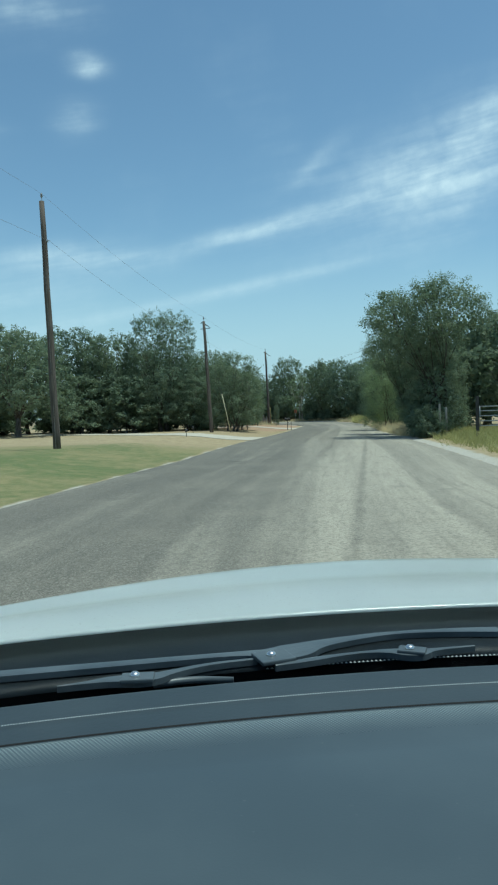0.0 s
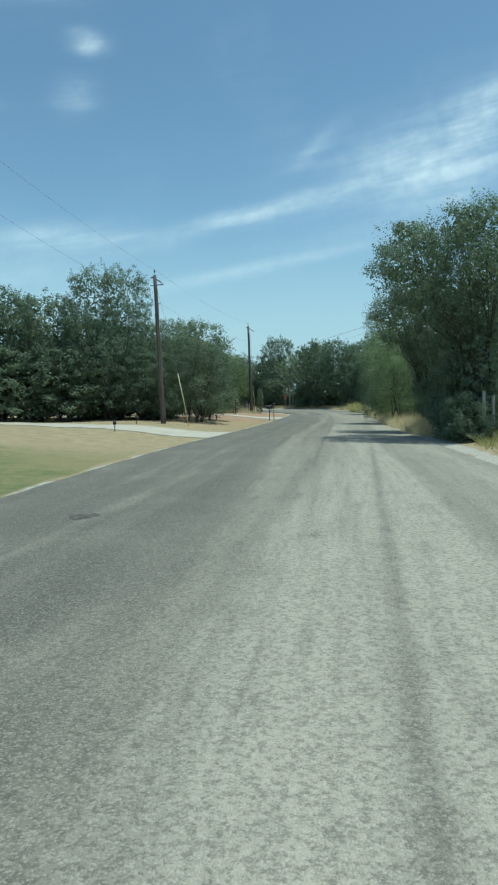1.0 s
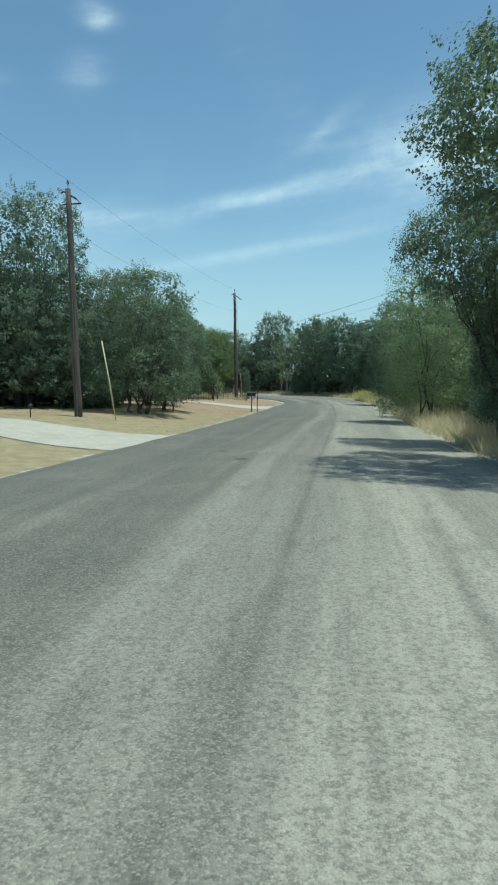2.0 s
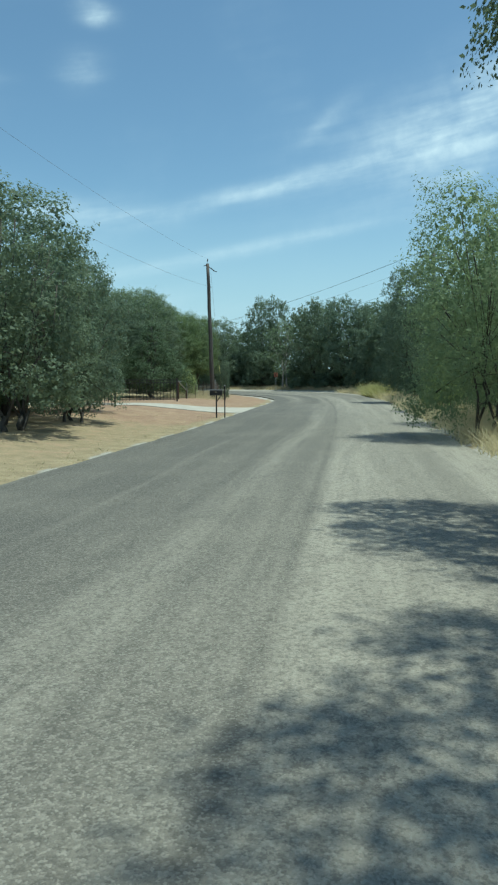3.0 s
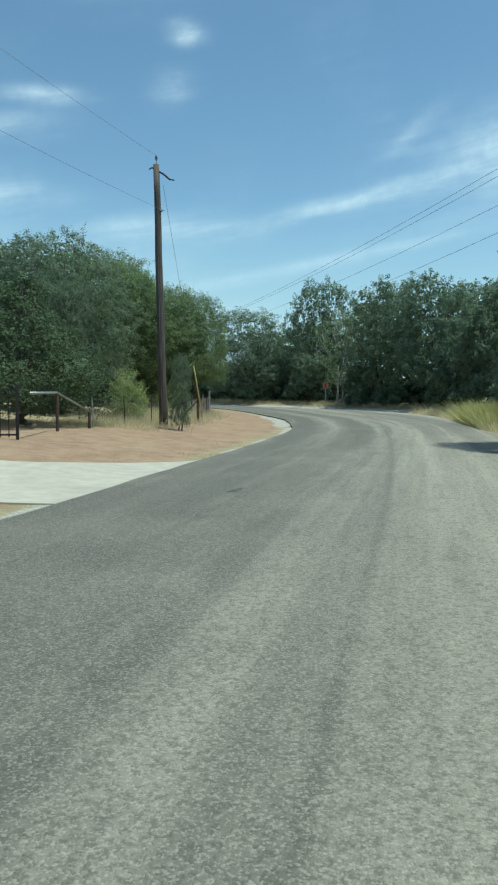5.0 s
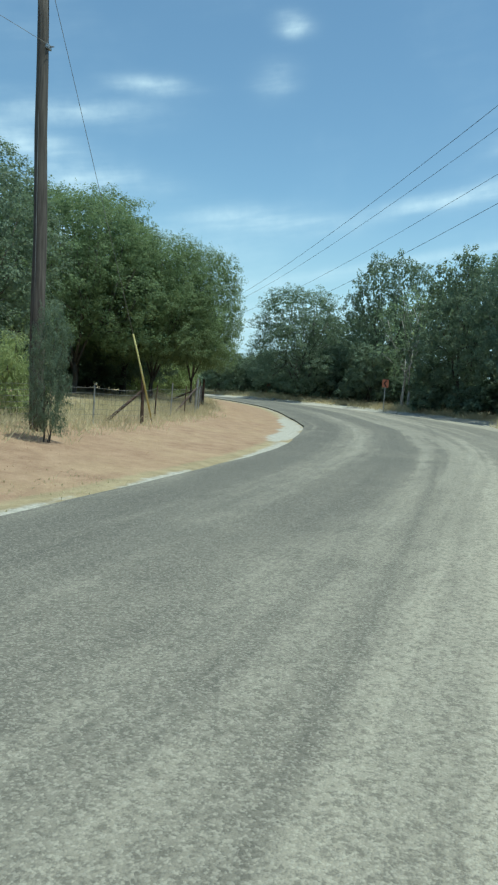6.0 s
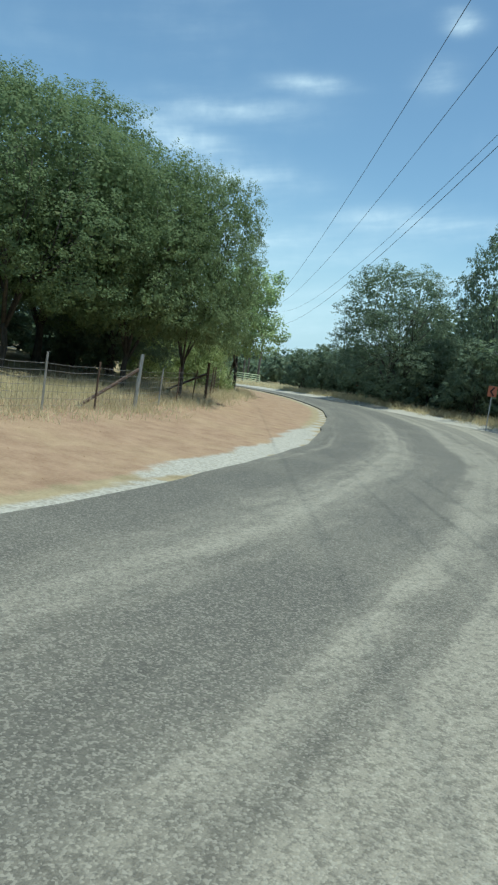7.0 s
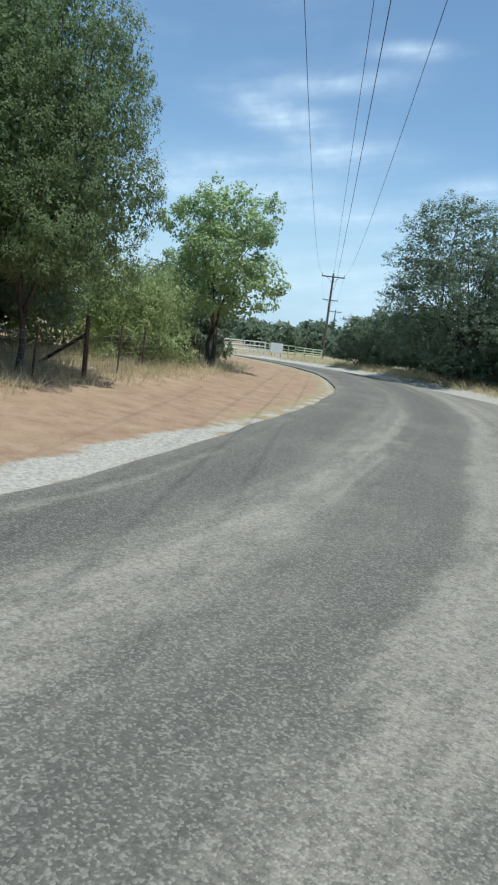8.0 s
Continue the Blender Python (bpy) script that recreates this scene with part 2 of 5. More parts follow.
M_OAK = leaf_material("oak_leaves", (0.115, 0.157, 0.112), (0.218, 0.283, 0.192), (0.25, 0.235, 0.14), 0.5)
M_HACKBERRY = leaf_material("hackberry_leaves", (0.122, 0.176, 0.086), (0.236, 0.308, 0.148), (0.27, 0.29, 0.14), 0.5)
M_CEDAR = leaf_material("cedar_scales", (0.048, 0.080, 0.042), (0.095, 0.140, 0.072), (0.10, 0.085, 0.05), 0.15)
M_ELM = leaf_material("elm_leaves", (0.288, 0.396, 0.180), (0.480, 0.600, 0.312), (0.44, 0.47, 0.26), 0.5)
M_BUSH = leaf_material("light_bush_leaves", (0.25, 0.33, 0.125), (0.42, 0.49, 0.23), (0.44, 0.46, 0.24), 0.5)
M_MESQUITE = leaf_material("mesquite_leaves", (0.200, 0.270, 0.150), (0.345, 0.435, 0.250), (0.34, 0.37, 0.18), 0.6)
M_WEED = leaf_material("yellow_weeds", (0.40, 0.38, 0.14), (0.64, 0.60, 0.28), (0.5, 0.4, 0.2), 0.4)
M_STRAW = leaf_material("dry_grass", (0.56, 0.48, 0.30), (0.80, 0.71, 0.49), (0.60, 0.48, 0.29), 0.62)
M_TURF = leaf_material("short_turf", (0.25, 0.27, 0.10), (0.42, 0.40, 0.18), (0.46, 0.38, 0.20), 0.45)
M_LITTER = leaf_material("brown_litter", (0.30, 0.18, 0.10), (0.46, 0.31, 0.19), (0.55, 0.45, 0.29), 0.15)


def bark_build(n, co):
    stretch = n.add("ShaderNodeMapping", {"Vector": co, "Scale": (1.0, 1.0, 0.22)}).outputs[0]
    f, g = n.noise(stretch, 14.0, 6, 0.7), n.noise(co, 1.6, 4)
    c = n.mix(n.ramp(f, 0.3, 0.7), (0.035, 0.030, 0.024), (0.12, 0.105, 0.088))
    c = n.mix(n.math("MULTIPLY", n.ramp(g, 0.5, 0.75), 0.4), c, (0.14, 0.14, 0.12))
    return c, 0.9, f, 0.02


M_BARK = material("rough_bark", bark_build)
M_GREYWOOD = plain("bare_grey_wood", (0.30, 0.27, 0.23), (0.46, 0.43, 0.38), 6.0, 0.85, 40.0, 0.004)


def pole_build(n, co):
    stretch = n.add("ShaderNodeMapping", {"Vector": co, "Scale": (1.0, 1.0, 0.05)}).outputs[0]
    f, g = n.noise(stretch, 26.0, 5, 0.65), n.noise(co, 0.7, 4)
    c = n.mix(n.ramp(f, 0.3, 0.7), (0.050, 0.040, 0.033), (0.135, 0.112, 0.092))
    c = n.mix(n.math("MULTIPLY", n.ramp(g, 0.45, 0.75), 0.35), c, (0.19, 0.165, 0.14))
    return c, 0.85, f, 0.006


M_POLE = material("creosote_pole", pole_build)
M_BLACK = plain("black_painted_metal", (0.012, 0.012, 0.013), (0.035, 0.033, 0.031), 5.0, 0.5, 80.0, 0.0008)
M_RUST = plain("rusty_steel", (0.055, 0.036, 0.026), (0.14, 0.085, 0.055), 9.0, 0.8, 60.0, 0.002)
M_GALV = plain("galvanised_steel", (0.36, 0.37, 0.37), (0.52, 0.53, 0.53), 7.0, 0.42, 90.0, 0.0006, 0.7)
M_WIRE = plain("weathered_wire", (0.22, 0.21, 0.20), (0.34, 0.32, 0.30), 3.0, 0.6, 50.0, 0.0005, 0.5)
M_CABLE = plain("dark_cable", (0.012, 0.012, 0.013), (0.03, 0.03, 0.03), 2.0, 0.6, 50.0, 0.0005)
M_YELLOW = plain("yellow_plastic", (0.58, 0.51, 0.17), (0.72, 0.66, 0.30), 3.0, 0.5, 60.0, 0.0005)
M_CREAM = plain("faded_cream_plastic", (0.55, 0.50, 0.30), (0.72, 0.66, 0.44), 3.0, 0.55, 60.0, 0.0005)
M_WHITE = plain("white_paint", (0.70, 0.70, 0.68), (0.82, 0.82, 0.80), 2.0, 0.55, 60.0, 0.0008)
M_PALEGREEN = plain("pale_green_pipe", (0.50, 0.58, 0.36), (0.62, 0.68, 0.46), 2.0, 0.55, 60.0, 0.0008)
M_SIGNRED = plain("red_orange_sheeting", (0.38, 0.12, 0.065), (0.50, 0.17, 0.09), 8.0, 0.45, 200.0, 0.0002)
M_SIGNBLACK = plain("black_sheeting", (0.015, 0.014, 0.014), (0.03, 0.028, 0.028), 8.0, 0.5, 200.0, 0.0002)
M_PORCELAIN = plain("grey_porcelain", (0.16, 0.16, 0.17), (0.30, 0.30, 0.31), 6.0, 0.25, 60.0, 0.0003)
M_TAR = plain("old_tar_patch", (0.055, 0.050, 0.043), (0.17, 0.155, 0.125), 14.0, 0.85, 60.0, 0.006)
M_ROCK = plain("pale_limestone", (0.46, 0.43, 0.37), (0.64, 0.61, 0.54), 4.0, 0.9, 20.0, 0.01)


# ---- helpers for building ----
def mesh_object(name, verts, faces, mat, parent=None, label="", smooth=False):
    me = bpy.data.meshes.new(name)
    me.from_pydata([tuple(v) for v in verts], [], faces)
    me.materials.append(mat)
    if smooth:
        me.polygons.foreach_set("use_smooth", [True] * len(me.polygons))
    ob = new(name, me)
    ob.parent = parent
    if label:
        ob["label"] = label
    return ob


def quads_object(name, verts, mat, parent=None, n=4):
    """A mesh of separate n-sided faces from an array (faces * n, 3)."""
    verts = np.asarray(verts, np.float32).reshape(-1, 3)
    k = len(verts) // n
    me = bpy.data.meshes.new(name)
    me.vertices.add(len(verts))
    me.vertices.foreach_set("co", verts.ravel())
    me.loops.add(len(verts))
    me.loops.foreach_set("vertex_index", np.arange(len(verts), dtype=np.int32))
    me.polygons.add(k)
    me.polygons.foreach_set("loop_start", np.arange(0, len(verts), n, dtype=np.int32))
    me.update(calc_edges=True)
    me.materials.append(mat)
    ob = new(name, me)
    ob.parent = parent
    return ob


def part(name, bm, mat, parent, label="", smooth=False):
    me = bpy.data.meshes.new(name)
    bm.normal_update()
    bm.to_mesh(me)
    bm.free()
    me.materials.append(mat)
    if smooth:
        me.polygons.foreach_set("use_smooth", [True] * len(me.polygons))
    ob = new(name, me)
    ob.parent = parent
    if label:
        ob["label"] = label
    return ob


def thing(name, x, y, z, label, category, group="", kind="", rz=0.0):
    ob = new(name)
    ob.matrix_world = pose(x, y, z, 0, 0, rz)
    return tagged(ob, label, category, group, kind)


def tube(points, radii, sides=8, cap=True):
    """A round bar along points, with a radius at each."""
    bm = bmesh.new()
    pts = [Vector(p) for p in points]
    radii = list(radii) if hasattr(radii, "__len__") else [radii] * len(pts)
    rings = []
    up = None
    for i, p in enumerate(pts):
        d = (pts[min(i + 1, len(pts) - 1)] - pts[max(i - 1, 0)]).normalized()
        if up is None:
            up = Vector((1, 0, 0)) if abs(d.x) < 0.8 else Vector((0, 1, 0))
        a = d.cross(up).normalized()
        up = a.cross(d).normalized()
        rings.append([bm.verts.new(p + radii[i] * (math.cos(t) * a + math.sin(t) * up)) for t in (2 * math.pi * k / sides for k in range(sides))])
    for r, s in zip(rings, rings[1:]):
        for k in range(sides):
            bm.faces.new((r[k], r[(k + 1) % sides], s[(k + 1) % sides], s[k]))
    if cap:
        bm.faces.new(rings[0][::-1])
        bm.faces.new(rings[-1])
    return bm


def box(sx, sy, sz, at=(0, 0, 0), bevel=0.0, turn=None):
    bm = bmesh.new()
    bmesh.ops.create_cube(bm, size=1.0)
    bmesh.ops.scale(bm, vec=(sx, sy, sz), verts=bm.verts)
    if bevel:
        bmesh.ops.bevel(bm, geom=bm.edges[:], offset=bevel, segments=2, affect="EDGES", profile=0.6)
    m = Matrix.Translation(at) @ (turn or Matrix())
    bmesh.ops.transform(bm, matrix=m, verts=bm.verts)
    return bm


def join(*parts):
    out = bmesh.new()
    for b in parts:
        me = bpy.data.meshes.new("tmp")
        b.to_mesh(me)
        b.free()
        out.from_mesh(me)
        bpy.data.meshes.remove(me)
    return out


# ---- plan of the road ----
LEFT = np.array([(-7.0, -60), (-5.9, -15), (-5.1, 4), (-4.4, 12.4), (-3.7, 17), (-2.5, 24.4), (-1.85, 30.7), (-1.4, 34.5), (-0.43, 41.2), (0.55, 46.7), (1.1, 50), (1.75, 54.2), (2.45, 58.5), (3.05, 63), (3.6, 67.4),
                 (4.15, 72), (4.75, 77), (5.3, 81.2), (5.65, 84.4), (6.0, 88), (6.17, 91.4), (6.0, 94), (5.8, 96.4), (5.5, 99), (5.2, 101), (4.8, 102.6), (4.1, 105.3), (3.5, 107.2), (2.85, 109.4), (2.1, 112), (0.45, 116.7), (-0.8, 119.6),
                 (-5.0, 127), (-9, 131.5), (-14, 136.5), (-20, 142), (-30, 149), (-50, 160), (-140, 200)], float)
RIGHT = np.array([(3.4, -60), (4.4, -15), (5.2, 4), (6.1, 18), (7.1, 26.5), (7.8, 34.5), (8.7, 44), (9.2, 51), (9.9, 58), (10.9, 65), (11.7, 73), (12.5, 78), (13.5, 86), (13.9, 95), (14.1, 103),
                  (13.4, 110), (11.2, 115.5), (8.2, 119.3), (3.9, 123.7), (-0.5, 127.6), (-5, 132), (-9.5, 137), (-14.5, 142.5), (-21, 148.5), (-31, 156), (-51, 167.5), (-141, 208)], float)


def resample(line, n):
    """Points at even steps along a smoothed polyline."""
    for _ in range(3):
        a, b = line[:-1], line[1:]
        mid = np.empty((2 * len(a), 2))
        mid[0::2], mid[1::2] = 0.75 * a + 0.25 * b, 0.25 * a + 0.75 * b
        line = np.vstack([line[:1], mid, line[-1:]])
    s = np.concatenate([[0], np.cumsum(np.linalg.norm(np.diff(line, axis=0), axis=1))])
    t = np.linspace(0, s[-1], n)
    return np.stack([np.interp(t, s, line[:, 0]), np.interp(t, s, line[:, 1])], 1)


LE, RE = resample(LEFT, 420), resample(RIGHT, 420)


def side_distance(p, line, left):
    """Signed distance from points to the line; positive on the left (or right) of it."""
    a, b = line[:-1], line[1:]
    best = np.full(len(p), 1e9)
    sign = np.zeros(len(p))
    for i in range(0, len(a), 2):
        q, r = a[i], b[min(i + 1, len(b) - 1)]
        d = r - q
        w = p - q
        k = np.clip((w @ d) / (d @ d), 0, 1)
        off = w - k[:, None] * d
        dist = np.hypot(off[:, 0], off[:, 1])
        near = dist < best
        best = np.where(near, dist, best)
        sign = np.where(near, np.sign(d[0] * w[:, 1] - d[1] * w[:, 0]), sign)
    return best * sign * (1 if left else -1)


def smooth(x, lo, hi):
    t = np.clip((x - lo) / (hi - lo), 0, 1)
    return t * t * (3 - 2 * t)


def slope(x, y):
    """The land falls gently beyond the bend."""
    return -1.25 * smooth(np.asarray(y, float) - 0.25 * np.asarray(x, float), 130, 185)


def wave(x, y):
    return 0.5 * np.sin(0.9 * x + 1.3 * np.sin(0.37 * y)) * np.sin(0.8 * y + 1.1 * np.sin(0.51 * x)) + 0.3 * np.sin(2.3 * x + 0.7 * y) * np.sin(1.9 * y - 0.6 * x)


def height_from(p, dl, dr):
    x, y = p[:, 0], p[:, 1]
    z = np.full(len(p), -0.09)
    out_l, out_r = dl > 0, dr > 0
    inner = smooth(y, 80, 92)                                # the field inside the bend rises away from the road
    zl = -0.06 + (0.385 - 0.06 * inner) * smooth(dl, 0.2, 5.5) + 0.5 * inner * smooth(dl, 5.0, 13.0) + 0.04 * wave(x, y) * smooth(dl, 0.5, 3)
    zr = -0.03 + (0.2 + 0.2 * smooth(y, 100, 118)) * smooth(dr, 0.4, 4.0) + 0.05 * wave(x, y) * smooth(dr, 0.5, 3)
    z = np.where(out_l, zl, np.where(out_r, zr, z))
    return z + slope(x, y)


def ground_z(x, y):
    p = np.array([[x, y]], float)
    return float(height_from(p, side_distance(p, LE, True), side_distance(p, RE, False))[0])


def spread(fine_lo, fine_hi, step, far):
    inner = np.arange(fine_lo, fine_hi + step / 2, step)
    out, s, v = [], step, fine_hi
    while v < far:
        s *= 1.35
        v += s
        out.append(v)
    inn, s, v = [], step, fine_lo
    while v > -far:
        s *= 1.35
        v -= s
        inn.append(v)
    return np.array(inn[::-1] + list(inner) + out)


def make_ground():
    xs, ys = spread(-26, 26, 0.4, 2600), spread(0, 150, 0.4, 2600)
    gx, gy = np.meshgrid(xs, ys)
    p = np.stack([gx.ravel(), gy.ravel()], 1)
    dl, dr = side_distance(p, LE, True), side_distance(p, RE, False)
    z = height_from(p, dl, dr)
    nx, ny = len(xs), len(ys)
    idx = np.arange(nx * ny).reshape(ny, nx)
    faces = np.stack([idx[:-1, :-1], idx[:-1, 1:], idx[1:, 1:], idx[1:, :-1]], -1).reshape(-1, 4)
    ob = mesh_object("ground", np.column_stack([p, z]), faces.tolist(), M_GROUND, smooth=True)
    x, y = p[:, 0], p[:, 1]
    # what covers the soil: reddish leaf litter, lawn, roadside gravel
    red = (0.42 * smooth(y, 46, 54) + 0.58 * smooth(y, 61, 69)) * (1 - smooth(y, 122, 135)) * smooth(dl, 0.3, 0.9) * (1 - smooth(dl, 8.0, 10.5)) * (dl > 0)
    red = np.where((y > 84), red * (1 - smooth(dl, 4.6, 5.8)), red)
    green = (dl > 0) * (1 - smooth(y - 0.25 * x, 26, 50)) * smooth(dl, 0.05, 0.5) * (0.95 - 0.35 * smooth(y, 20, 40)) + (dr > 0) * (1 - smooth(y, 33, 44)) * smooth(dr, 1.2, 2.5)
    green = green * (1 - smooth(dl + 3 * wave(x * 0.3, y * 0.3), 13, 30)) * (1 - smooth(dr + 3 * wave(x * 0.3, y * 0.3), 12, 26))
    gravel = np.where(dl > 0, (1 - smooth(dl, 0.08, 0.42)) * 0.9, 0) + np.where(dr > 0, (1 - smooth(dr, 0.3, 1.3)) * 0.85, 0)
    bend = smooth(y, 91, 96) * (1 - smooth(y, 104, 110)) * (dl > 0)
    gravel = np.maximum(gravel, bend * (1 - smooth(dl + 0.25 * wave(x, y), 0.4, 1.1)))
    outer = smooth(y, 106, 113) * (1 - smooth(y, 150, 170)) * (dr > 0)
    gravel = np.maximum(gravel, outer * (1 - smooth(dr, 1.8, 3.2)))
    col = np.column_stack([np.clip(red, 0, 1), np.clip(green, 0, 1), np.clip(gravel, 0, 1), np.ones(len(p))])
    att = ob.data.color_attributes.new("cover", "FLOAT_COLOR", "POINT")
    att.data.foreach_set("color", col.astype(np.float32).ravel())
    return tagged(ob, "dry grassy verges with lawn, reddish litter and pale gravel", "ground", kind="structure")


make_ground()


def make_road():
    n, m = len(LE), 15
    verts, uv, run = [], [], 0.0
    centre = (LE + RE) / 2
    step = np.concatenate([[0], np.cumsum(np.linalg.norm(np.diff(centre, axis=0), axis=1))])
    for i in range(n):
        w = np.linalg.norm(RE[i] - LE[i])
        for k in range(m):
            f = k / (m - 1)
            jag = 0.035 * math.sin(i * 0.9) * math.sin(i * 0.37 + 1) + 0.02 * math.sin(i * 2.1)
            q = LE[i] * (1 - f) + RE[i] * f
            if k == 0:
                q = q + (LE[i] - RE[i]) / w * jag
            if k == m - 1:
                q = q - (LE[i] - RE[i]) / w * jag
            bank = 0.10 * smooth(centre[i, 1], 90, 105) * (1 - smooth(centre[i, 1], 125, 140)) * f
            z = 0.035 * (1 - (2 * f - 1) ** 2) - 0.012 + bank + float(slope(q[0], q[1]))
            verts.append((q[0], q[1], z))
            uv.append((f * w, step[i]))
    top = n * m
    for i in range(n):                      # the broken edges drop to the soil
        for k in (0, m - 1):
            v = verts[i * m + k]
            verts.append((v[0], v[1], v[2] - 0.16))
            uv.append(uv[i * m + k])
    faces = []
    for i in range(n - 1):
        for k in range(m - 1):
            faces.append((i * m + k, i * m + k + 1, (i + 1) * m + k + 1, (i + 1) * m + k))
        a, b = top + 2 * i, top + 2 * i + 2
        faces.append((a, i * m, (i + 1) * m, b))
        faces.append((i * m + m - 1, a + 1, b + 1, (i + 1) * m + m - 1))
    ob = mesh_object("road", verts, faces, M_ROAD, smooth=False)
    lay = ob.data.uv_layers.new(name="along")
    loops = np.empty(len(ob.data.loops), np.int32)
    ob.data.loops.foreach_get("vertex_index", loops)
    lay.data.foreach_set("uv", np.array(uv, np.float32)[loops].ravel())
    # small worn patches of darker tar
    for k, (x, y, a, b, rz) in enumerate(((-0.62, 22.5, 0.20, 0.24, 0.1), (2.57, 43.1, 0.12, 0.18, 0.2), (3.0, 41.4, 0.14, 0.2, 0.15), (6.4, 73.7, 0.08, 0.25, 0.2))):
        bm = bmesh.new()
        mid = bm.verts.new((x, y, 0.0))
        ring = []
        for i in range(22):
            t = 2 * math.pi * i / 22
            q = 1 + 0.18 * math.sin(3 * t + k) + 0.12 * math.sin(7 * t + 2 * k)
            dx, dy = a * q * math.cos(t), b * q * math.sin(t)
            ring.append(bm.verts.new((x + dx * math.cos(rz) + dy * math.sin(rz), y - dx * math.sin(rz) + dy * math.cos(rz), 0.0)))
        for i in range(22):
            bm.faces.new((mid, ring[i], ring[(i + 1) % 22]))
        for v in bm.verts:
            f = (v.co.x - np.interp(v.co.y, LE[:, 1], LE[:, 0])) / (np.interp(v.co.y, RE[:, 1], RE[:, 0]) - np.interp(v.co.y, LE[:, 1], LE[:, 0]))
            v.co.z = 0.035 * (1 - (2 * f - 1) ** 2) - 0.012 + 0.004
        part("tar_patch", bm, M_TAR, ob, "dark worn tar patch")
    for x0, y0, x1, y1 in ((-0.1, 37.6, 0.95, 38.1), (1.9, 39.6, 3.6, 39.75)):
        bm = bmesh.new()
        rows = []
        for i in range(15):
            f = i / 14
            x, y = x0 + (x1 - x0) * f, y0 + (y1 - y0) * f + 0.05 * math.sin(9 * f + x0)
            g = (x - np.interp(y, LE[:, 1], LE[:, 0])) / (np.interp(y, RE[:, 1], RE[:, 0]) - np.interp(y, LE[:, 1], LE[:, 0]))
            z, w = 0.035 * (1 - (2 * g - 1) ** 2) - 0.008, 0.005 * (0.4 + math.sin(math.pi * f))
            rows.append((bm.verts.new((x, y - w, z)), bm.verts.new((x, y + w, z))))
        for p, q in zip(rows, rows[1:]):
            bm.faces.new((p[0], q[0], q[1], p[1]))
        part("tar_seam", bm, M_TAR, ob, "thin dark crack across the road")
    return tagged(ob, "worn grey chip-seal country road with dark wheel streaks", "road", kind="structure")


make_road()


def make_drive(name, centre, widths, label, lift=0.025):
    """A pale strip of concrete that follows the ground."""
    c = resample(np.array(centre, float), 40)
    w = np.interp(np.linspace(0, 1, 40), np.linspace(0, 1, len(widths)), widths)
    verts, faces = [], []
    d = np.gradient(c, axis=0)
    d /= np.linalg.norm(d, axis=1)[:, None]
    nrm = np.stack([-d[:, 1], d[:, 0]], 1)
    m = 7
    for i in range(40):
        for k in range(m):
            q = c[i] + nrm[i] * w[i] * (k / (m - 1) - 0.5)
            verts.append((q[0], q[1], ground_z(q[0], q[1]) + lift))
    top = len(verts)
    for i in range(40):
        for k in (0, m - 1):
            v = verts[i * m + k]
            verts.append((v[0], v[1], v[2] - 0.15))
    for i in range(39):
        for k in range(m - 1):
            faces.append((i * m + k, (i + 1) * m + k, (i + 1) * m + k + 1, i * m + k + 1))
        a, b = top + 2 * i, top + 2 * i + 2
        faces.append((a, b, (i + 1) * m, i * m))
        faces.append((i * m + m - 1, (i + 1) * m + m - 1, b + 1, a + 1))
    return tagged(mesh_object(name, verts, faces, M_CONCRETE), label, "driveway", kind="structure")


make_drive("driveway", [(2.4, 46.0), (0.4, 46.1), (-1.6, 46.1), (-5, 47.3), (-11, 53.5), (-20, 62)], [5.6, 4.2, 2.6, 2.5, 2.8, 3.0], "pale concrete driveway across the lawn beside the road")
make_drive("driveway", [(6.4, 76.2), (4.5, 75.0), (2.5, 74.0), (0.0, 73.6), (-3.5, 73.9), (-9, 74.8), (-18, 76)], [5.6, 4.2, 2.9, 2.6, 2.7, 2.8, 2.8], "pale concrete driveway passing the black iron gate")


# ---- trees and plants ----
def unit(v):
    return v / np.maximum(np.linalg.norm(v, axis=-1, keepdims=True), 1e-6)


def leaf_faces(rng, at, way, face, size, slim=0.5, folded=False):
    """Small pointed leaves at the places given, each pointing along way and turned to face."""
    n = len(at)
    side = unit(np.cross(way, face))
    up = np.cross(side, way)
    L = (size * rng.uniform(0.6, 1.35, n))[:, None]
    low = at + way * L * 0.15
    if folded:
        low = at + way * L * 0.45 + up * L * 0.06
        return np.stack([at, low + side * L * slim * 0.5, at + way * L, low - side * L * slim * 0.5], 1)
    return np.stack([low + side * L * slim * 0.5, at + way * L + up * L * 0.1, low - side * L * slim * 0.5], 1)


def exposed(p, own, lobes):
    """Which of the points on one lobe are not buried in another."""
    free = np.ones(len(p), bool)
    for j, (x, y, z, r, fl) in enumerate(lobes):
        if j != own:
            free &= np.linalg.norm((p - np.array([x, y, z])) / np.array([1, 1, fl]), axis=1) > 0.8 * r
    return free


